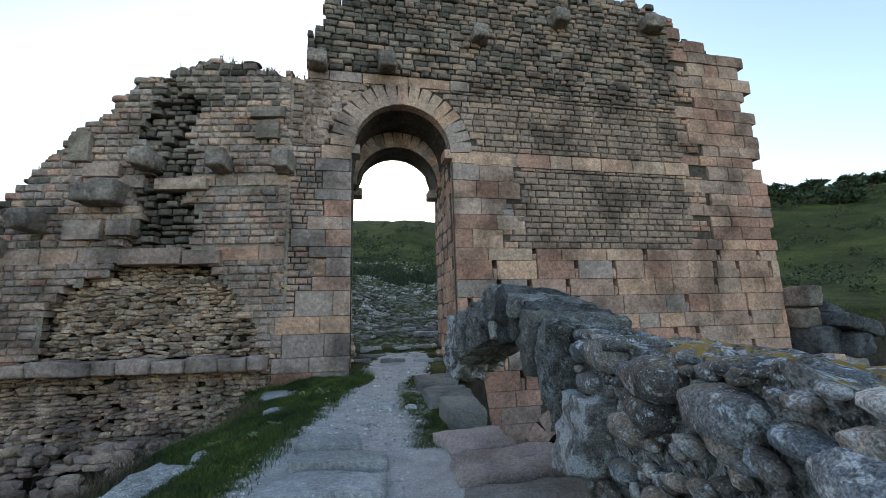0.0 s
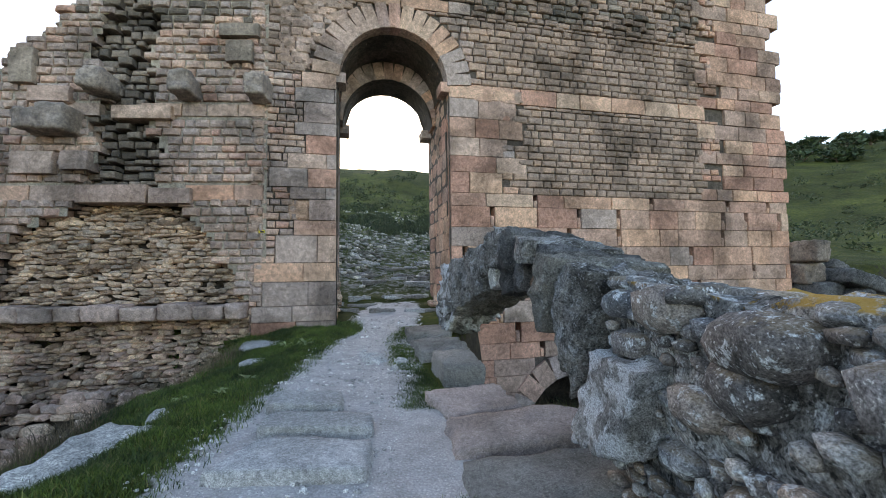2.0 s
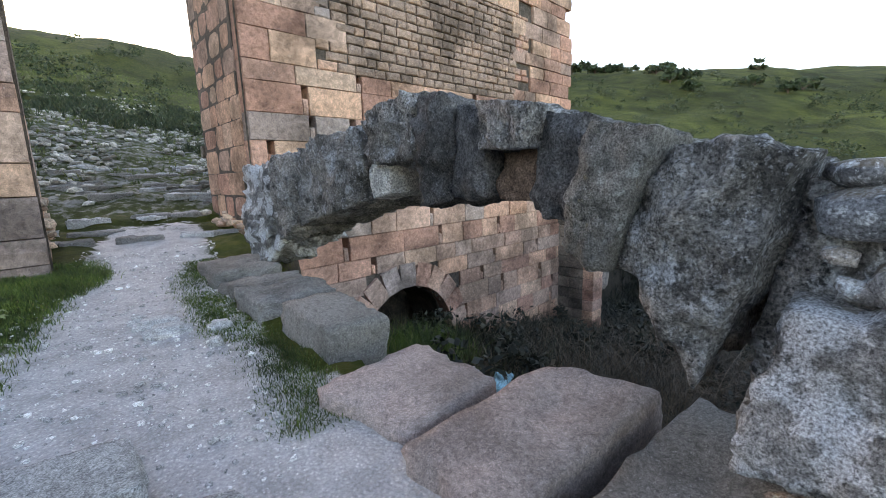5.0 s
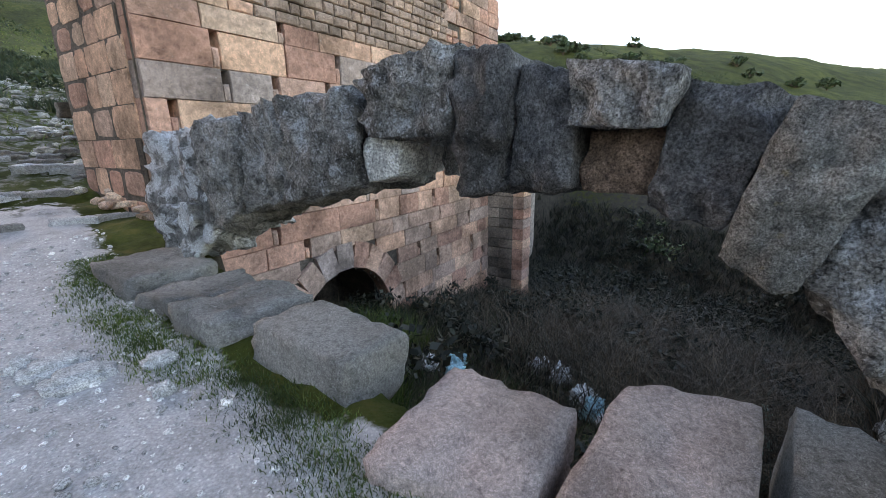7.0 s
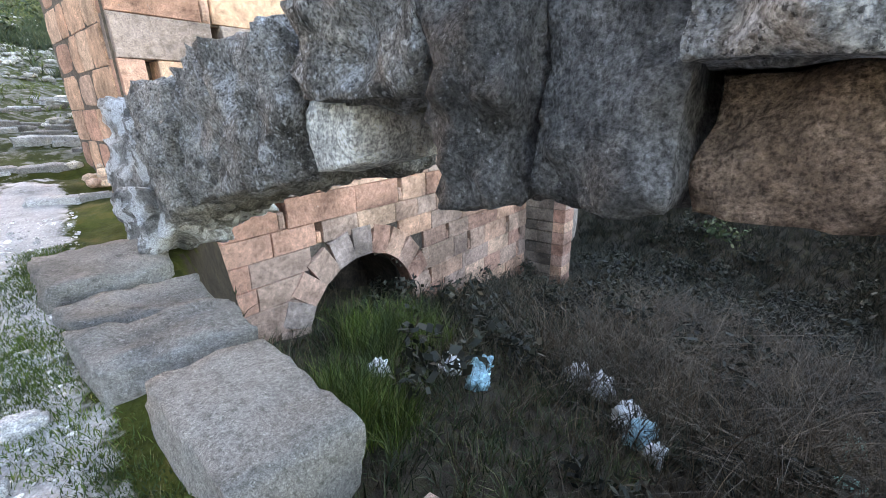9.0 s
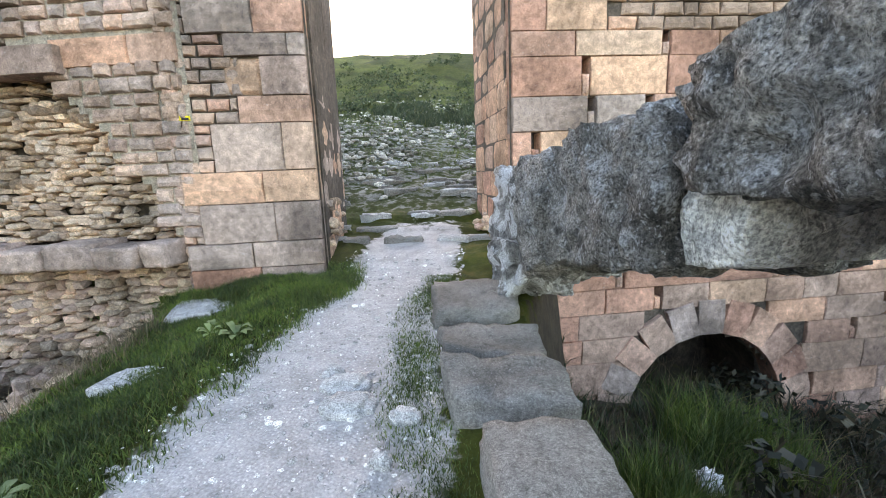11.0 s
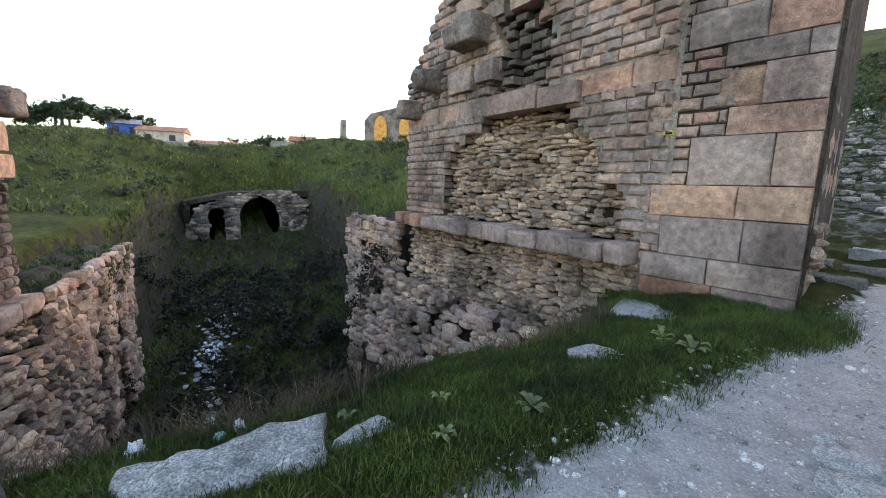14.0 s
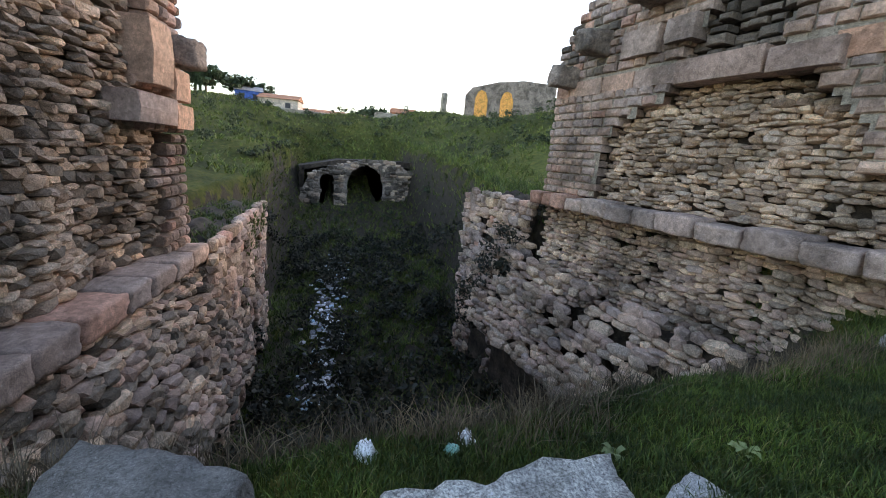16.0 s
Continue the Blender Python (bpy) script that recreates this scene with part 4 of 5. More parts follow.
for k in range(110):
    s, d = float(rng.uniform(0.0, 3.2)), float(rng.uniform(0.02, 1.35))
    w = float(rng.uniform(0.08, 0.3))
    if any(abs(s - i[3]) < (w + i[6]) * 0.42 and abs(d - i[4]) < (w + i[8]) * 0.4 for i in mm.items[nface:]):
        continue
    mm.add("pebble", "cobble", s, d, 1.47 - 0.04 * s - 0.13 * d, w * 1.2, w * 0.4, w * 0.8, (0, float(rng.uniform(-8, 8)), float(rng.uniform(0, 360))))
mm.build(lambda s, z: True, 300, "cobble")
big_rock = boulder("fallen_block", [(0.96, 3.3, 0.52), (1.6, 3.2, 0.6), (1.6, 3.9, 0.35), (0.87, 3.9, 0.36), (1.0, 3.1, 1.02), (1.6, 3.1, 1.15), (1.6, 3.85, 1.05), (0.98, 3.84, 1.02)], foot_mat, None, 18, 0.045, 5, 2.5, 0.03)
tagged(big_rock, "large tilted grey block frosted with white lichen, set in the rubble", "stone block")

# ---- kerb stones and slabs along the path ----
KERB = "large worn granite kerb stone lying along the gravel path"


def flat_stone(name, quad, top, thick, mat, label, cat, group="", seed=0, rough=0.035, tilt=(0, 0, 0, 0)):
    zb = [top - thick] * 4
    c = [(x, y, b) for (x, y), b in zip(quad, zb)] + [(x * 0.97 + 0.03 * sum(q[0] for q in quad) / 4, y * 0.97 + 0.03 * sum(q[1] for q in quad) / 4, top + t) for (x, y), t in zip(quad, tilt)]
    return tagged(boulder(name, c, mat, None, 12, rough, seed, 3.0, 0.035), label, cat, group)


G1 = "kerb stones beside the path"
flat_stone("kerb_stone", [(-0.55, 8.72), (0.28, 8.78), (0.33, 9.7), (-0.68, 9.86)], 0.47, 0.5, kerb_mat, KERB, "kerb stone", G1, 1, 0.05, (0, -0.05, 0.02, -0.02))
flat_stone("kerb_stone", [(-0.36, 8.0), (0.44, 7.86), (0.42, 8.56), (-0.5, 8.6)], 0.4, 0.5, kerb_mat, KERB, "kerb stone", G1, 2, 0.05, (0.03, -0.04, 0.02, -0.03))
flat_stone("kerb_stone", [(-0.25, 7.32), (0.5, 7.22), (0.46, 7.72), (-0.4, 7.88)], 0.43, 0.5, kerb_mat, KERB, "kerb stone", G1, 3, 0.045, (-0.05, 0, 0.04, 0.02))
flat_stone("kerb_stone", [(0.06, 6.12), (0.6, 6.2), (0.48, 7.1), (-0.1, 7.06)], 0.43, 0.42, kerb_mat, KERB, "kerb stone", G1, 4, 0.03, (0.0, -0.03, 0.02, 0.02))
flat_stone("edge_slab", [(0.12, 5.0), (0.86, 5.14), (0.68, 5.9), (-0.18, 5.68)], 0.25, 0.45, pink_slab, "pinkish granite slab at the edge of the pit", "stone slab", "slabs at the pit's edge", 5, tilt=(-0.05, 0, 0.03, 0))
flat_stone("edge_slab", [(0.1, 4.3), (1.55, 4.46), (1.2, 5.06), (0.06, 4.96)], 0.26, 0.7, pink_slab, "broad pinkish slab at the edge of the pit", "stone slab", "slabs at the pit's edge", 6, tilt=(-0.1, 0, 0.03, -0.05))
flat_stone("edge_slab", [(0.2, 3.45), (1.5, 3.6), (1.75, 4.4), (0.1, 4.24)], 0.22, 0.7, kerb_mat, "low grey slab at the foot of the rubble", "stone slab", "slabs at the pit's edge", 7, tilt=(-0.1, 0, 0, -0.08))
PAVE = "worn pale paving slab sunk in the gravel path"
G2 = "paving slabs of the path"
flat_stone("paving_slab", [(-1.75, 5.3), (-0.95, 5.22), (-1.05, 5.72), (-1.85, 5.78)], 0.26, 0.3, slab_mat, PAVE, "paving slab", G2, 8, 0.02)
flat_stone("paving_slab", [(-1.62, 4.75), (-0.55, 4.7), (-0.6, 5.08), (-1.65, 5.2)], 0.225, 0.3, slab_mat, PAVE, "paving slab", G2, 9, 0.02)
flat_stone("paving_slab", [(-1.7, 4.0), (-0.5, 4.02), (-0.52, 4.55), (-1.55, 4.68)], 0.18, 0.3, slab_mat, PAVE, "paving slab", G2, 10, 0.02)
flat_stone("marble_block", [(-2.92, 4.15), (-2.76, 5.25), (-3.34, 5.42), (-3.5, 4.1)], 0.04, 0.5, white_rock, "whitish pitted marble block lying in the grass", "stone block", "", 11, 0.05, (0.0, 0.05, 0.05, -0.05))
flat_stone("marble_block", [(-3.55, 2.55), (-3.45, 3.42), (-3.8, 3.55), (-4.3, 2.6)], -0.03, 0.5, kerb_mat, "long grey block lying at the grassy edge", "stone block", "", 12, 0.04)
flat_stone("grass_slab", [(-2.95, 5.3), (-2.75, 5.5), (-2.8, 5.8), (-3.1, 5.7)], 0.1, 0.2, slab_mat, "small grey slab in the grass", "stone slab", "", 13, 0.02)
flat_stone("grass_slab", [(-3.2, 7.75), (-2.35, 8.1), (-2.45, 8.35), (-3.2, 8.15)], 0.16, 0.2, slab_mat, "thin grey slab half sunk in grass", "stone slab", "", 14, 0.02)
flat_stone("grass_slab", [(-4.1, 9.6), (-3.0, 9.75), (-3.1, 10.15), (-4.2, 10.1)], 0.16, 0.3, slab_mat, "grey slab leaning at the foot of the wall", "stone slab", "", 15, 0.03, (-0.1, 0, 0.05, 0))
for k, (x, y, w) in enumerate(((-1.05, 7.75, 0.3), (-0.95, 7.5, 0.32), (-0.55, 7.4, 0.17), (-1.2, 7.9, 0.12), (-0.62, 7.0, 0.1))):
    zz = ground_z(x, y)
    tagged(boulder("path_stone", box_corners(x - w * 0.6, x + w * 0.6, y - w * 0.42, y + w * 0.42, zz - 0.09, zz + 0.075), slab_mat, None, 8, 0.015, 30 + k, 4, 0.34), "rounded stone set in the gravel", "stone", "small stones in the path")

# rough steps and loose blocks beyond the gate
for k in range(46):
    x, y = float(rng.uniform(-3.6, 0.2)), float(rng.uniform(12.0, 20.0))
    w = float(rng.uniform(0.2, 0.45))
    zz = ground_z(x, y)
    q = float(rng.uniform(-0.12, 0.12))
    flat_stone("step_stone", [(x - w, y - w * 0.5 - q), (x + w, y - w * 0.4), (x + w * 0.8, y + w * 0.5 + q), (x - w * 0.9, y + w * 0.45)], zz + 0.06, 0.3, kerb_mat if k % 3 else slab_mat, "rough worn stone step on the rising path", "stone step", "rough steps beyond the gate", 50 + k, 0.04)
for k in range(14):
    x, y = float(rng.uniform(0.2, 1.8)), float(rng.uniform(15.5, 19))
    w = float(rng.uniform(0.35, 0.7))
    zz = ground_z(x, y) + (k % 3) * 0.3
    flat_stone("fallen_ashlar", [(x - w, y - 0.3), (x + w, y - 0.3), (x + w, y + 0.3), (x - w, y + 0.3)], zz + 0.32, 0.36, M["dark", "object"], "dark squared block stacked beyond the gate", "stone block", "blocks beyond the gate", 120 + k, 0.03)

# ---- ruin across the ravine ----
RU = pose(-6.4, 1.2, 0, 0, 0, 171.9)
ru = empty("wall_ruin", RU, "ruined rubble wall with brick facing, across the ravine", "ruined wall", kind="structure")
slab_of("wall_core", [(-2.2, -5), (4.45, -5), (4.4, 3.0), (4.1, 4.6), (3.3, 6.0), (-2.2, 6.5)], 0.35, 2.2, core, ru)
rm = Masonry(ru, RU)
rubble(rm, lambda s, z: s < 3.55, -2.2, 3.7, -0.4, 6.2, lambda s, z: 0.3 - 0.1 * math.sin(s * 2.1 + z), (0.14, 0.4), (0.07, 0.15), ("rubble", "dark", "rubble"))
rubble(rm, lambda s, z: True, -2.2, 4.6, -3.0, -0.75, lambda s, z: -0.1 + 0.42 * (z + 0.75), (0.12, 0.4), (0.07, 0.16), ("rubble", "tan", "dark"))
fill(rm, lambda s, z: s > 3.55 + 0.25 * math.sin(z * 5) - (0.6 if 1.7 < z < 2.6 else 0), 2.6, 4.5, -0.45, 6.2, (0.15, 0.22), (0.22, 0.42), "rough", lambda s, z: "grey" if rng.random() < 0.6 else "brick", 0.025, 0.5, 0.05)
for z in np.arange(-0.4, 6.0, 0.2):
    for d in (0.55, 0.95, 1.35, 1.75):
        rm.add("rough", "pink" if rng.random() < 0.5 else "grey", 4.4, d, float(z) + 0.1, 0.38, 0.18, 0.3, (0, 0, 90))
for s, z, w, h, mt in ((3.0, 1.95, 1.3, 0.42, "grey"), (3.95, 1.9, 0.7, 0.4, "orange"), (3.2, 2.75, 0.7, 0.9, "orange"), (3.9, 2.4, 0.6, 0.5, "orange")):
    rm.add("dressed", mt, s, 0.05, z, w, h, 0.6)
rm.build(lambda s, z: s > -0.5 and z > -0.5, 300, "stone")
s, k = -2.2, 0
while s < 4.5:
    w = float(rng.uniform(0.6, 0.95))
    ob = boulder("ledge_stone", box_corners(s, s + w - 0.02, -0.35, 0.4, -0.72, -0.4), M["grey" if s < 3.4 else "tan", "object"], None, 7, 0.035, 200 + k, 3, 0.03)
    ob.matrix_world = RU
    tagged(ob, "mossy squared ledge stone of the ruin across the ravine", "ledge stone", "ledge stones of the far ruin")
    s += w
    k += 1
corbel(RU, 4.45, 3.0, 0.55, 0.5, 0.4, 33)
low = empty("wall_ravine", pose(-16.5, 2.75, 0, 0, 0, 176), "low mossy revetment wall with small arches in the ravine", "ruined wall", kind="structure")
lowm = Masonry(low, None)
b = boulder("core", [(-6, 0.15, -6), (1.0, 0.15, -6), (1.0, 2.5, -6), (-6, 2.5, -6), (-6, 0.3, -0.7), (1.0, 0.2, -0.35), (1.0, 2.5, -0.3), (-6, 2.5, -0.6)], core, None, 12, 0.2, 9, 1.0, 0.04)
b.parent = low
rubble(lowm, lambda s, z: not (abs(s + 1.2) < 0.5 and z < -2.3) and not (abs(s + 3.2) < 0.45 and z < -2.6), -6, 1.1, -5.5, -0.5, lambda s, z: 0.12, (0.25, 0.6), (0.15, 0.3), ("tan", "rubble", "grey"), 0.95)
lowm.build(lambda s, z: True, 150, "stone")

# bank wall and stump beside the left wall's foot
stump = empty("wall_stump", LEFT @ pose(-10.0, -0.3, 0), "crumbling stump of rubble wall above the ravine", "ruined wall", kind="structure")
b = boulder("core", [(-2.2, 0.1, -7), (2.6, 0.1, -7), (3.0, 2.2, -7), (-2.2, 2.2, -7), (-1.6, 0.5, 0.35), (1.6, 0.4, 0.75), (1.8, 2.0, 0.8), (-1.6, 2.0, 0.4)], core, None, 14, 0.25, 12, 0.9, 0.06)
b.parent = stump
sm = Masonry(stump, None)
rubble(sm, lambda s, z: not (abs(s) < 0.7 and z < -4.2), -1.9, 2.3, -6.5, 0.5, lambda s, z: 0.18 + 0.05 * z * 0, (0.2, 0.55), (0.12, 0.25), ("rubble", "tan", "grey"), 0.9)
sm.build(lambda s, z: True, 150, "stone")

# ---- distance: cave front, far ruins, houses and pines ----
cave = empty("wall_cave", pose(-36.2, 8.6, 0, 0, 0, 90), "far rubble wall with dark arched vaults in the hillside", "ruined vault", kind="structure")


def arch_line(c, z, r, foot):
    return [(c - r, foot)] + [(c - r * math.cos(radians(a)), z + r * math.sin(radians(a))) for a in range(0, 181, 20)] + [(c + r, foot)]


slab_of("front", [(-4.5, -4)] + arch_line(-2.3, -1.0, 0.55, -4) + arch_line(0.75, -1.1, 1.45, -4) + [(4.2, -4), (4.4, 0.1), (3, 0.75), (0.5, 0.8), (-2, 0.1), (-3.6, -0.6), (-4.3, -2)], 0, 0.8, corbel_mat, cave)
cave_face = Masonry(cave, None)
cave_top = lambda s: interp(s, [-4.3, -3.6, -2, 0.5, 3, 4.4], [-2, -0.5, 0.2, 0.9, 0.8, 0.1])
open_vault = lambda s, z, c, zc, r: abs(s - c) < r and (z < zc or math.hypot(s - c, z - zc) < r)
rubble(cave_face, lambda s, z: z < cave_top(s) and not open_vault(s, z, -2.3, -1.0, 0.62) and not open_vault(s, z, 0.75, -1.1, 1.55), -4.4, 4.5, -3.6, 1.1, lambda s, z: 0.0, (0.25, 0.7), (0.16, 0.32), ("rubble", "dark", "dark"), 0.85)
cave_face.build(lambda s, z: True, 160, "stone")
# back wall in the dark stone that the front also has
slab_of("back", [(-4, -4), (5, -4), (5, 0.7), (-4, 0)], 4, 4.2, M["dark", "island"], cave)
for sx in (-4.2, 5.1):
    slab_of("side", [(sx - 0.2, -4), (sx + 0.2, -4), (sx + 0.2, 0), (sx - 0.2, -0.5)], 0.8, 4, core, cave)
slab_of("roof", [(-4.4, -0.35), (-1.2, 0.38), (5.4, 0.38), (5.4, 0.9), (-1.2, 0.7), (-4.4, 0.0)], 0.8, 4.2, core, cave)
far = empty("far_ruin", pose(-64, 34, ground_z(-64, 34) - 0.5, 0, 0, 62), "distant ruined stone wall with two arched niches, sunlight painted orange", "ruined wall")
slab_of("wall", [(-5, 0), (-5, 4.4), (-4, 5.6), (0, 6.6), (4, 7.0), (9, 6.6), (9, 0)], 0, 1.2, corbel_mat, far)
# the low sun on both niches is put into their orange colour
for c in (-2.4, 1.6):
    slab_of("niche", [(c - 1, 0.4), (c + 1, 0.4), (c + 1, 3.9), (c + 0.6, 5.0), (c, 5.3), (c - 0.6, 5.0), (c - 1, 3.9)], -0.12, 0.1, flat_mat("sunlit_orange", (0.75, 0.36, 0.10)), far)
pillar = tagged(boulder("far_pillar", box_corners(-0.5, 0.5, -0.4, 0.4, -0.5, 3.6), pale_mortar, None, 6, 0.12, 4), "distant lone stub of masonry", "ruined pillar")
pillar.matrix_world = pose(-67.5, 26.5, ground_z(-67.5, 26.5))
for k, (x, y, w) in enumerate(((-66, 18, 5.5), (-66, 12, 7), (-67, 5, 8))):
    ob = boulder("far_wall", box_corners(-w / 2, w / 2, -0.6, 0.6, -0.6, 0.9), pale_mortar, None, 10, 0.25, k + 60, 0.8)
    ob.matrix_world = pose(x, y, ground_z(x, y), 0, 0, 92)
    tagged(ob, "distant low broken wall on the grassy hill", "ruined wall")


def house(x, y, w, d, h, wall_col, roof_col, turn):
    ob = empty("house", pose(x, y, ground_z(x, y) - 0.3, 0, 0, turn), "small distant house with a low tiled roof", "house", "distant houses")
    wm, rf = flat_mat("house_wall", wall_col), flat_mat("roof_tiles", roof_col)
    slab_of("wall", [(-w / 2, 0), (w / 2, 0), (w / 2, h), (-w / 2, h)], -d / 2, d / 2, wm, ob)
    r = slab_of("roof", [(-d / 2 - 0.3, h), (d / 2 + 0.3, h), (0, h + 0.9)], -w / 2 - 0.2, w / 2 + 0.2, rf, ob)
    r.matrix_basis = pose(0, 0, 0, 0, 0, 90)
    for sx in (-w / 4, w / 4):
        slab_of("window", [(sx - 0.4, h * 0.4), (sx + 0.4, h * 0.4), (sx + 0.4, h * 0.8), (sx - 0.4, h * 0.8)], -d / 2 - 0.04, -d / 2 + 0.05, flat_mat("window_dark", (0.05, 0.05, 0.06), 0.3), ob)


for a in ((-78, 2, 6, 5, 2.6, (0.6, 0.5, 0.42), (0.4, 0.2, 0.12), 80), (-80, -3, 4, 4, 2.2, (0.08, 0.16, 0.5), (0.3, 0.3, 0.32), 95), (-82, 9, 7, 5, 2.8, (0.55, 0.38, 0.28), (0.42, 0.2, 0.12), 88), (-80, 14, 4, 4, 2.4, (0.7, 0.66, 0.6), (0.35, 0.2, 0.15), 92), (-76, 22, 4, 3, 1.6, (0.55, 0.22, 0.12), (0.4, 0.18, 0.1), 70)):
    house(*a)


def leaf_cloud(n, centre, radii, size, seed, flat=0.0):
    """Small leaf blades spread through clumps inside an ellipsoid."""
    r = np.random.default_rng(seed)
    k = max(5, n // 45)
    u = r.normal(size=(k, 3))
    u /= np.linalg.norm(u, axis=1)[:, None]
    cl = u * (r.uniform(0.35, 0.95, (k, 1)))
    pts = cl[r.integers(k, size=n)] + r.normal(size=(n, 3)) * 0.16
    pts = pts * np.array(radii) + np.array(centre)
    a = r.normal(size=(n, 3)) * size
    b = r.normal(size=(n, 3)) * size * 0.6
    v = np.stack([pts - a, pts + b, pts + a, pts - b], 1).reshape(-1, 3)
    f = (np.arange(n)[:, None] * 4 + np.array([0, 1, 2, 3])).tolist()
    return v, f


def tree(x, y, trunk_h, crown, seed, label, size=0.22, n=900):
    z = ground_z(x, y)
    ob = empty("pine_tree", pose(x, y, z), label, "tree", "distant trees")
    bm = bmesh.new()
    bmesh.ops.create_cone(bm, cap_ends=True, segments=8, radius1=0.22, radius2=0.1, depth=trunk_h + 0.6, matrix=pose(0, 0, trunk_h / 2))
    for k in range(5):
        a = k * 1.3 + seed
        bmesh.ops.create_cone(bm, segments=5, radius1=0.09, radius2=0.03, depth=crown[0] * 0.9, matrix=pose(math.cos(a) * crown[0] * 0.35, math.sin(a) * crown[0] * 0.35, trunk_h + crown[2] * 0.1, 0, 0, math.degrees(a)) @ pose(0, 0, 0, 0, 60, 0))
    part("trunk", bm, bark, ob)
    v, f = leaf_cloud(n, (0, 0, trunk_h + crown[2] * 0.5), crown, size, seed)
    c = new("crown", mesh_of("crown", v, f, tree_mat))
    c.parent = ob


UMB = "distant umbrella pine with a broad flat dark green crown"
for k, (x, y, h, c) in enumerate(((-76, -8.5, 2.4, (3.2, 3.2, 1.5)), (-79, -4.5, 2.2, (2.8, 2.8, 1.4)), (-82, -1.5, 2.2, (2.4, 2.4, 1.1)), (-74, -12, 1.6, (2.5, 2.5, 1.3)), (-84, 16, 1.5, (3.0, 3.0, 1.3)), (-86, 19, 1.6, (2.4, 2.4, 1.5)), (-82, 6, 1.2, (2.0, 2.0, 1.0)))):
    tree(x, y, h, c, 300 + k, UMB)
poplar = "distant bare pale poplar beside the houses"
for k, (x, y) in enumerate(((-73.5, -9.5), (-73, -8.8))):
    tree(x, y, 0.8, (0.35, 0.35, 1.6), 320 + k, poplar, 0.1, 300)
rt = np.random.default_rng(5)
for k in range(90):
    a = radians(float(rt.uniform(-95, 28)) if k < 45 else float(rt.uniform(-60, -30)))
    dist = float(rt.uniform(95, 150))
    x, y = -math.sin(a) * dist, math.cos(a) * dist
    if -30 < x < 12:
        continue
    tree(x, y, 0.6, (float(rt.uniform(1.6, 3.4)),) * 2 + (float(rt.uniform(0.8, 1.4)),), 400 + k, "dark round shrubby tree on the far hill", 0.3, 320)


# ---- grass, weeds and scrub ----
def blades(name, pts, hgt, wid, mat, label, seed, lean=0.5, per=7):
    r = np.random.default_rng(seed)
    n = len(pts) * per
    base = np.repeat(np.array(pts), per, 0) + np.c_[r.normal(size=(n, 2)) * 0.035, np.zeros(n)]
    a = r.uniform(0, 2 * np.pi, n)
    side = np.c_[np.cos(a), np.sin(a), np.zeros(n)] * (wid * r.uniform(0.6, 1.3, n))[:, None]
    h = hgt * r.uniform(0.35, 1.25, n)
    out = np.c_[r.normal(size=(n, 2)) * lean, np.ones(n)]
    mid = base + out * np.array([0.35, 0.35, 0.6]) * h[:, None]
    tip = base + out * h[:, None]
    v = np.stack([base - side, base + side, mid + side * 0.7, mid - side * 0.7, tip], 1).reshape(-1, 3)
    i = np.arange(n)[:, None] * 5
    f = (i + np.array([0, 1, 2, 3])).tolist() + (i + np.array([3, 2, 4])).tolist()
    return tagged(new(name, mesh_of(name, v, f, mat)), label, name.replace("_", " "), kind="stuff")


def patch(n, x0, x1, y0, y1, keep, seed, dz=-0.01):
    r = np.random.default_rng(seed)
    out = []
    while len(out) < n:
        x, y = r.uniform(x0, x1), r.uniform(y0, y1)
        if r.random() < keep(x, y):
            out.append((x, y, ground_z(x, y) + dz))
    return out


clump = lambda x, y: 0.5 + 0.5 * noise.noise((x * 1.6, y * 1.6, 0.5))
shoulder = lambda x, y: float(smooth(-1.75, -2.3, x)) * (0.25 + 0.75 * clump(x, y))
blades("grass", patch(26000, -5.0, -1.6, 2.4, 11.0, shoulder, 1), 0.065, 0.004, grass_mat, "short green grass on the shoulder of the path", 11)
strip = lambda x, y: max(0.0, 1 - abs(x - interp(y, [4, 5.5, 6.5, 7.5, 9, 10], [-0.1, -0.2, -0.18, -0.5, -0.72, -0.55])) / 0.3) * clump(x, y)
blades("grass", patch(3000, -1.2, 0.4, 5.4, 10.4, strip, 2), 0.04, 0.003, grass_mat, "green grass and moss growing between kerb and path", 12)
tuft = lambda x, y: max(0.0, 1 - math.hypot((x - 0.3) / 0.55, (y - 3.3) / 0.45))
blades("grass", patch(1500, -0.4, 0.9, 2.7, 4.0, tuft, 3), 0.10, 0.003, grass_mat, "tuft of green grass beside the slabs", 13)
gate_tuft = lambda x, y: max(0.0, 1 - math.hypot((x + 2.05) / 0.45, (y - 10.0) / 0.9))
blades("grass", patch(1300, -2.6, -1.4, 9.0, 11.0, gate_tuft, 4), 0.10, 0.0035, grass_mat, "green grass at the foot of the pier", 14)
slopes = lambda x, y: 0.35 + 0.65 * clump(x * 0.4, y * 0.4)
blades("ravine_grass", patch(5000, -24, -5, 1.8, 13, slopes, 5), 0.28, 0.012, grass_mat, "rank grass on the sides of the ravine", 15, 0.6)
blades("slope_grass", patch(5000, -16, 8, 17, 60, slopes, 26), 0.16, 0.012, hill_mat, "grass between the stones of the slope", 36, 0.7, 5)
blades("ravine_grass", patch(4500, -46, -16, 2, 15, slopes, 28), 0.32, 0.02, hill_mat, "olive green grass on the flanks of the ravine", 38, 0.7, 5)
blades("bank_scrub", patch(9000, 5.0, 24, -2, 18, slopes, 29, -0.05), 0.6, 0.014, shaded_bramble_mat, "scrub covering the bank of the pit, coloured dark for its shade", 39, 0.7, 8)
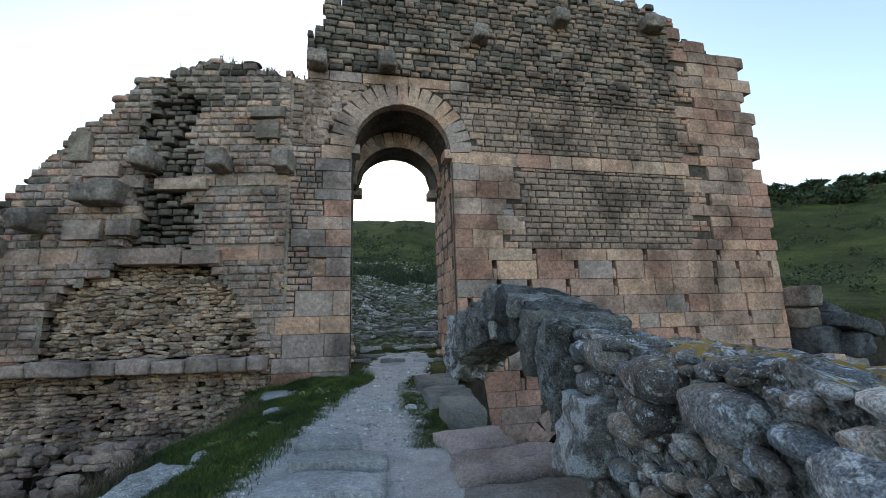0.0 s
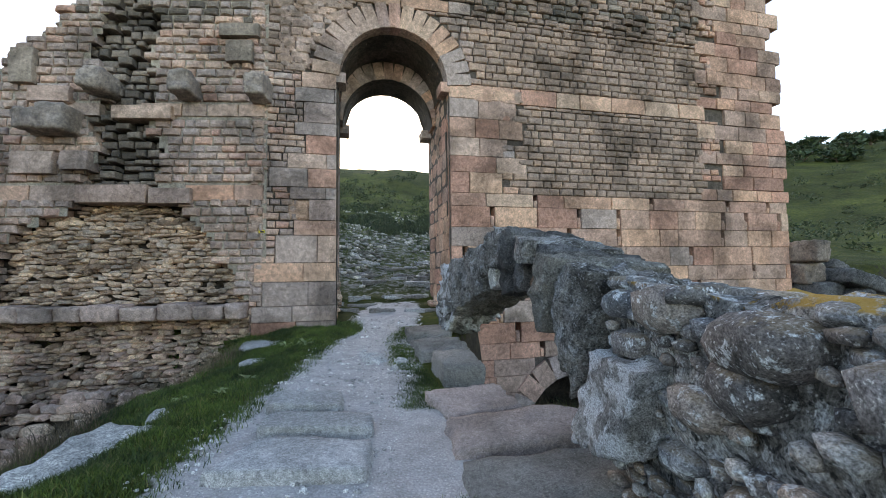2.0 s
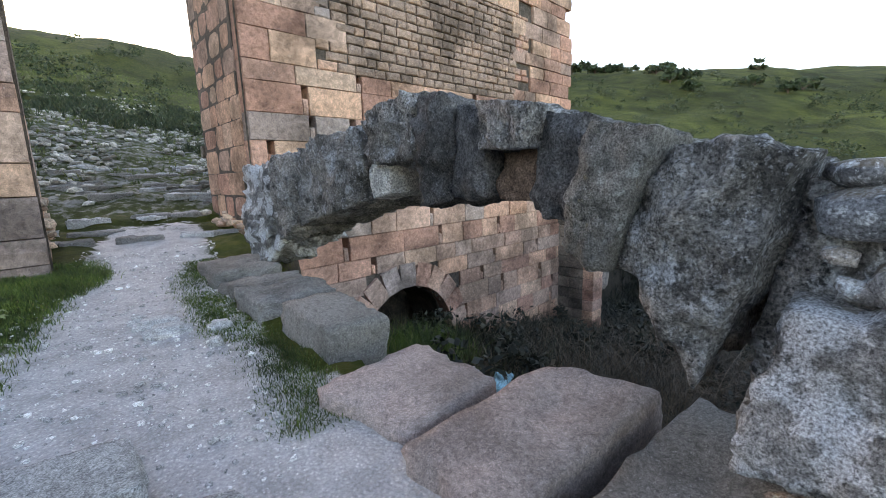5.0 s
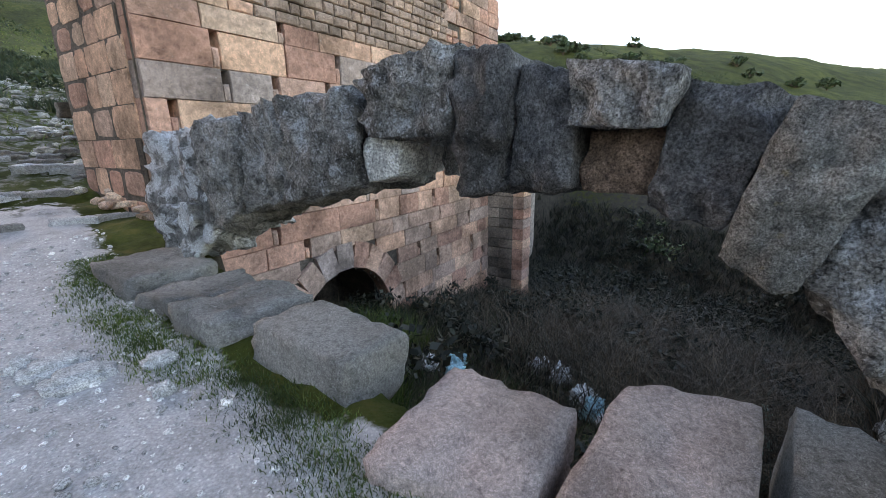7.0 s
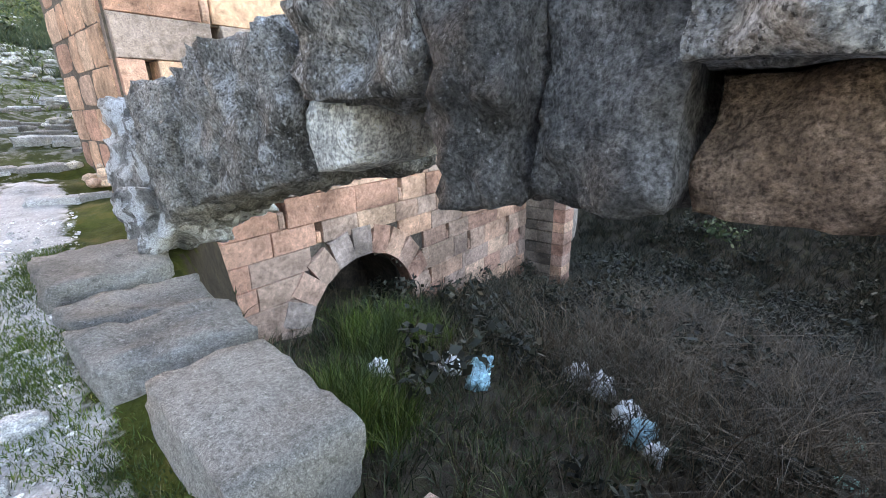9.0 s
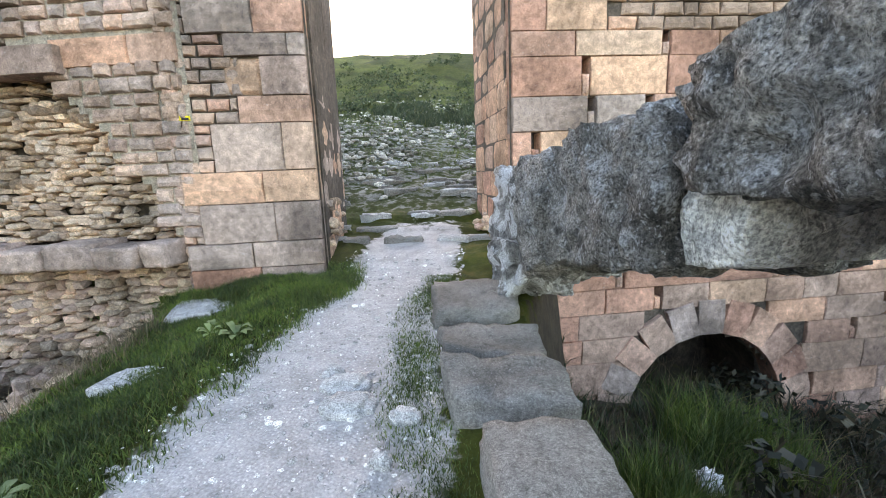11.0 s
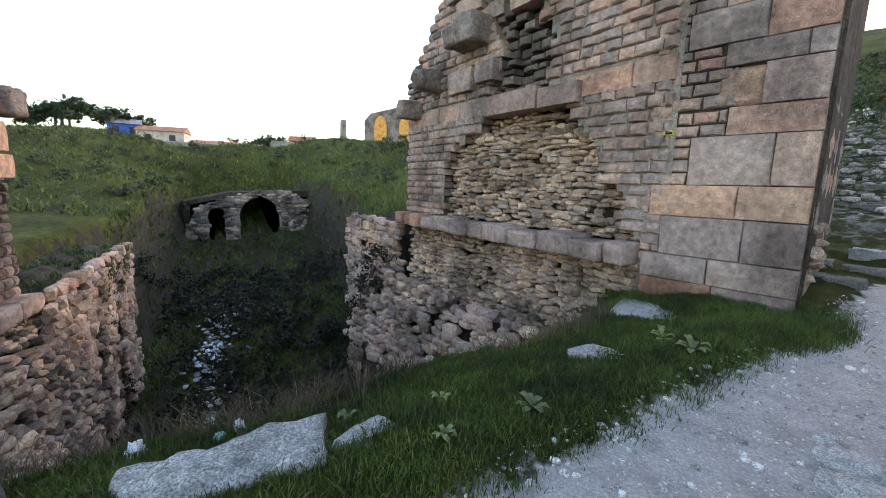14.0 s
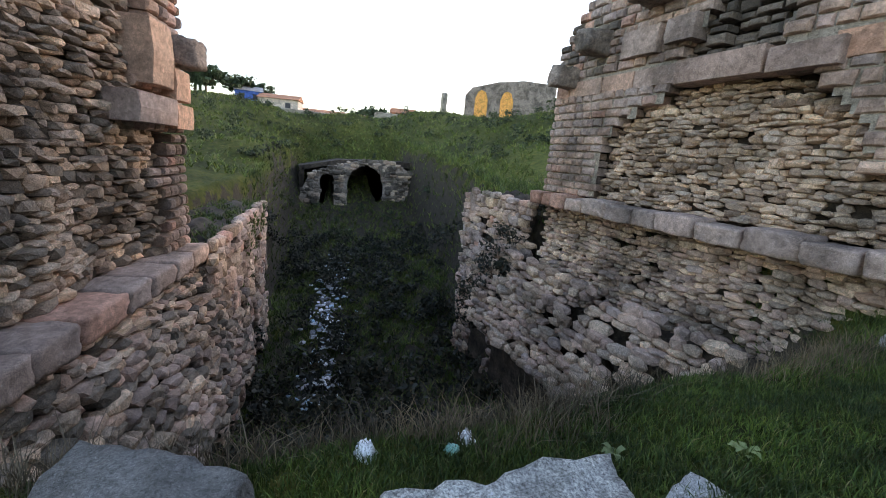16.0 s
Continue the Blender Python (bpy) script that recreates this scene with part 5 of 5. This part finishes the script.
blades("dry_stems", patch(1400, 3.5, 14, 2, 12.5, slopes, 30, -0.05), 0.75, 0.005, twig_mat, "dry brown stems standing in the pit", 40, 0.55, 9)
blades("dead_brush", patch(900, 5.5, 12, 3.5, 9.5, slopes, 33, 0.1), 1.1, 0.006, twig_mat, "tangled dead brush hanging over the bank of the pit", 43, 0.9, 9)
blades("dry_stems", patch(700, -5.6, -4.1, 2.2, 6.5, slopes, 31, -0.05), 0.35, 0.004, dry_mat, "dry brown stems at the rim of the ravine", 41, 0.5, 7)
blades("slope_scrub", patch(4200, -13, 7, 22, 44, lambda x, y: 1.0 if noise.noise((x * 0.28, y * 0.22, 4.5)) > 0.12 else 0.02, 27), 0.4, 0.02, bush_mat, "dark green bushes across the stony slope", 37, 0.6, 8)
blades("hill_grass", patch(7000, -70, -22, -20, 30, slopes, 6), 0.3, 0.035, hill_mat, "grass on the far hillside", 16, 0.7, 5)
edge = lambda x, y: max(0.0, 1 - abs(x + 4.5 + 0.25 * math.sin(y * 2)) / 0.7)
blades("dry_weeds", patch(1500, -5.4, -3.7, 2.3, 9.8, edge, 7, -0.05), 0.30, 0.003, dry_mat, "dry brown weeds along the ravine's edge", 17, 0.45, 5)
pitw = lambda x, y: 0.2 + 0.8 * clump(x, y)
blades("pit_weeds", patch(6000, 1.5, 22, 2.8, 13.5, lambda x, y: pitw(x, y) * (0.35 if x < 8 else 1), 8, -0.05), 0.45, 0.006, twig_mat, "dry brown weeds filling the pit", 18, 0.5, 6)
blades("pit_grass", patch(3500, 1.0, 12, 6.5, 12.8, pitw, 9, -0.05), 0.3, 0.01, bush_mat, "dark green grass growing in the pit", 19, 0.6, 6)

culvert_tuft = lambda x, y: max(0.0, 1 - math.hypot((x - 3.6) / 1.3, (y - 10.9) / 0.9)) + max(0.0, 1 - math.hypot((x - 2.0) / 0.8, (y - 9.2) / 0.9))
blades("pit_grass", patch(900, 1.2, 5.2, 8.2, 12, culvert_tuft, 10, -0.05), 0.7, 0.006, grass_mat, "tall green tufts growing before the culvert", 20, 0.4, 8)


def scrub(n_bush, x0, x1, y0, y1, keep, size, seed, label, mat=bush_mat):
    r = np.random.default_rng(seed)
    vs, fs, o, made = [], [], 0, 0
    while made < n_bush:
        x, y = r.uniform(x0, x1), r.uniform(y0, y1)
        if r.random() > keep(x, y):
            continue
        s = size * r.uniform(0.5, 1.4)
        v, f = leaf_cloud(220, (x, y, ground_z(x, y) + s * 0.45), (s, s, s * 0.7), 0.05 * (s / 0.8) ** 0.5, seed * 1000 + made)
        vs.append(v)
        fs += (np.array(f) + o).tolist()
        o += len(v)
        made += 1
    return tagged(new("scrub", mesh_of("scrub", np.concatenate(vs), fs, mat)), label, "scrub", kind="stuff")


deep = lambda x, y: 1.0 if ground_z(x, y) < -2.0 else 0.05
scrub(150, -30, -6.5, 2.0, 14, deep, 0.9, 21, "scrub filling the bottom of the ravine, shade in its leaf colour", shaded_bramble_mat)
scrub(190, 2.5, 24, 2.5, 14, lambda x, y: 0.25 if x < 8 else 1.0, 0.75, 22, "scrub and brambles in the pit, darkened for shade", shaded_bramble_mat)
scrub(170, -40, 14, 19, 75, lambda x, y: 0.5, 1.2, 23, "grey-green scrub on the slope beyond the gate")
scrub(120, -60, -24, -14, 24, lambda x, y: 0.5, 0.8, 24, "low scrub scattered on the far hillside")
scrub(260, 16, 110, 8, 90, lambda x, y: 0.6, 1.5, 25, "scrub scattered on the hill beside the tower")
# plants growing on the wall tops
moss_pts = []
for k in range(700):
    s, d = float(rng.uniform(-5.5, 0.9)), float(rng.uniform(0.15, 2.3))
    zz = -0.42 - 0.04 * abs(s)
    if rng.random() < 0.4:
        s, d, zz = float(rng.uniform(-4.0, 0.8)), 0.02, -0.5 - float(rng.exponential(0.5))
        if noise.noise((s * 1.1, 0.3, zz * 0.9)) < 0.05:
            continue
    moss_pts.append(tuple(pose(-16.5, 2.75, 0, 0, 0, 176) @ Vector((s, d, zz))))
blades("moss", moss_pts, 0.13, 0.012, grass_mat, "moss and grass spread over the low revetment wall", 51, 0.8, 9)
vs, fs, o = [], [], 0
for k, (s, d, zz, w) in enumerate(((-8.0, -0.7, -0.6, 0.55), (-8.3, -0.8, -1.3, 0.7), (-7.8, -1.0, -1.9, 0.6), (-8.9, -0.5, -2.3, 0.9), (-9.6, -0.3, -2.9, 0.9), (-8.4, -1.2, -2.8, 0.8), (-10.6, -0.3, -3.4, 0.9), (-7.5, -0.9, -1.2, 0.35))):
    c = LEFT @ Vector((s, d, zz))
    v, f = leaf_cloud(420, tuple(c), (w, w, w * 0.9), 0.035, 5100 + k)
    vs.append(v)
    fs += (np.array(f) + o).tolist()
    o += len(v)
tagged(new("scrub", mesh_of("scrub", np.concatenate(vs), fs, shaded_bramble_mat)), "shade-darkened bushes growing between the broken wall and the stump", "scrub", kind="stuff")
wt_pts = []
for k in range(420):
    s = float(rng.uniform(-1.8, 0.6)) if k < 260 else float(rng.uniform(-6.8, 0.4))
    p = LEFT @ Vector((s, float(rng.uniform(0.1, 1.4)), left_top(s) + 0.02))
    wt_pts.append(tuple(p))
blades("wall_top_grass", wt_pts, 0.2, 0.008, grass_mat, "grass growing on top of the broken wall", 31, 0.6, 6)

# scree of pale stones beyond the gate
scree_mat = material("pale_scree", [(0, (0.17, 0.16, 0.13)), (0.5, (0.36, 0.34, 0.30)), (1, (0.60, 0.57, 0.51))], "island", (), dark=0.6)
r9 = np.random.default_rng(77)
vs, fs, o = [], [], 0
for k in range(2200):
    x, y = float(r9.normal(-3.5, 4.5)), float(r9.choice([18.5, 21, 23.5, 31, 38]) + r9.normal(0, 2.2))
    if abs(x + 1.6) < 0.9 and y < 22:
        continue
    w = float(r9.uniform(0.06, 0.26))
    v, f = VAR["pebble"][1 + 2 * int(r9.integers(4))]
    a = np.array(pose(x, y, ground_z(x, y) + w * 0.15, 0, 0, float(r9.uniform(0, 360))) @ Matrix.Diagonal((w * 1.3, w, w * 0.6, 1)))
    vs.append(v @ a[:3, :3].T + a[:3, 3])
    fs += [tuple(i + o for i in q) for q in f]
    o += len(v)
tagged(new("scree", mesh_of("scree", np.concatenate(vs), fs, scree_mat)), "loose pale stones strewn over the slope", "scree", kind="stuff")
# pebbles on the path
vs, fs, o = [], [], 0
gravel_mat = material("pale_gravel", [(0, (0.28, 0.275, 0.27)), (0.6, (0.45, 0.44, 0.43)), (1, (0.72, 0.71, 0.69))], "island", (), dark=0.85)
for k in range(5200):
    x, y = float(r9.uniform(-2.2, -0.35)), float(r9.uniform(2.2, 11.5))
    w = float(r9.choice([0.008, 0.014, 0.025, 0.045], p=[0.4, 0.35, 0.2, 0.05])) * float(r9.uniform(0.7, 1.3))
    v, f = VAR["pebble"][1 + 2 * int(r9.integers(4))]
    a = np.array(pose(x, y, ground_z(x, y) + w * 0.15, 0, 0, float(r9.uniform(0, 360))) @ Matrix.Diagonal((w * 1.3, w, w * 0.7, 1)))
    vs.append(v @ a[:3, :3].T + a[:3, 3])
    fs += [tuple(i + o for i in q) for q in f]
    o += len(v)
tagged(new("gravel", mesh_of("gravel", np.concatenate(vs), fs, gravel_mat)), "pale loose gravel on the path", "gravel", kind="stuff")

# ---- litter ----
plastic = {"white": flat_mat("white_plastic", (0.72, 0.73, 0.74), 0.4, 0.1), "blue": flat_mat("blue_plastic", (0.32, 0.55, 0.62), 0.4, 0.12), "green": flat_mat("green_plastic", (0.25, 0.5, 0.42), 0.4, 0.12)}


def bag(x, y, w, col, seed):
    z = ground_z(x, y) + (0.12 if x > 0 else 0)
    ob = boulder("plastic_bag", box_corners(x - w, x + w, y - w * 0.7, y + w * 0.7, z - 0.2, z + w * 0.8), plastic[col], None, 8, w * 0.45, seed, 3.0 / w * 0.5, 0.25)
    return tagged(ob, col + (" crumpled plastic bag thrown into the ravine" if w > 0.17 else " crumpled plastic bag lying in the grass"), "plastic bag", "litter")


for k, (x, y, w, c) in enumerate(((3.26, 11.0, 0.2, "white"), (4.7, 10.6, 0.24, "white"), (5.4, 10.4, 0.25, "blue"), (4.8, 9.9, 0.24, "blue"), (7.2, 8.6, 0.3, "white"), (6.8, 7.8, 0.34, "white"), (7.3, 9.2, 0.3, "white"), (6.5, 7.4, 0.3, "blue"), (10.4, 4.9, 0.3, "green"), (8.5, 4.8, 0.3, "green"), (6.2, 7.0, 0.2, "white"), (-4.05, 4.15, 0.09, "white"), (-3.95, 4.7, 0.06, "green"), (-4.05, 4.85, 0.07, "white"))):
    bag(x * (0.83 if x > 0 else 1), 5 + (y - 5) * (0.83 if x > 0 else 1), w * (0.8 if x > 0 else 1), c, 500 + k)
# broad-leaved weeds
def rosette(x, y, r, seed):
    q = np.random.default_rng(seed)
    vs, fs = [(0, 0, 0)], []
    for k in range(9):
        a, el = k * 2.4 + q.uniform(-0.3, 0.3), q.uniform(0.2, 0.9)
        d = np.array([math.cos(a), math.sin(a), 0])
        n = np.array([-math.sin(a), math.cos(a), 0])
        o = len(vs)
        for u, wd in ((0.05, 0.02), (0.4, 0.2), (0.75, 0.22), (1.0, 0.04)):
            c = d * r * u + np.array([0, 0, r * el * math.sin(u * 2.4)])
            vs += [tuple(c - n * wd * r), tuple(c + np.array([0, 0, -0.03 * r])), tuple(c + n * wd * r)]
        fs += [(0, o + 1, o), (0, o + 2, o + 1)]
        for j in range(3):
            for i in range(2):
                fs.append((o + j * 3 + i, o + j * 3 + i + 1, o + j * 3 + i + 4, o + j * 3 + i + 3))
    ob = new("broadleaf_weed", mesh_of("broadleaf_weed", vs, fs, leaf_mat))
    ob.location = (x, y, ground_z(x, y))
    return tagged(ob, "pale green broad-leaved weed in the grass", "weed", "broad-leaved weeds")


for k, (x, y, r) in enumerate(((-2.55, 6.7, 0.22), (-2.35, 8.5, 0.25), (-2.75, 8.7, 0.2), (-3.2, 6.3, 0.16), (-2.9, 9.0, 0.18), (-3.5, 5.6, 0.15), (-2.5, 5.9, 0.14))):
    rosette(x, y, r * 0.6, 700 + k)

# scraps of litter down the stream bed
vs, fs, o = [], [], 0
scrap_mat = material("litter_scraps", [(0, (0.10, 0.10, 0.10)), (0.4, (0.35, 0.36, 0.38)), (0.7, (0.70, 0.72, 0.74)), (1, (0.30, 0.45, 0.55))], "island", (), dark=0.8)
for k in range(420):
    u = float(r9.uniform(0, 1))
    x, y = -12.5 - 13 * u + float(r9.normal(0, 0.5)), 4.3 + 1.6 * u + float(r9.normal(0, 0.35))
    w = float(r9.uniform(0.06, 0.22))
    v, f = VAR["pebble"][1 + 2 * int(r9.integers(4))]
    a = np.array(pose(x, y, ground_z(x, y) + 0.25 + w * 0.2, float(r9.uniform(-40, 40)), 0, float(r9.uniform(0, 360))) @ Matrix.Diagonal((w * 1.3, w, w * 0.4, 1)))
    vs.append(v @ a[:3, :3].T + a[:3, 3])
    fs += [tuple(i + o for i in q) for q in f]
    o += len(v)
tagged(new("litter_scraps", mesh_of("litter_scraps", np.concatenate(vs), fs, scrap_mat)), "pale scraps of litter strewn down the stream bed", "litter", kind="stuff")
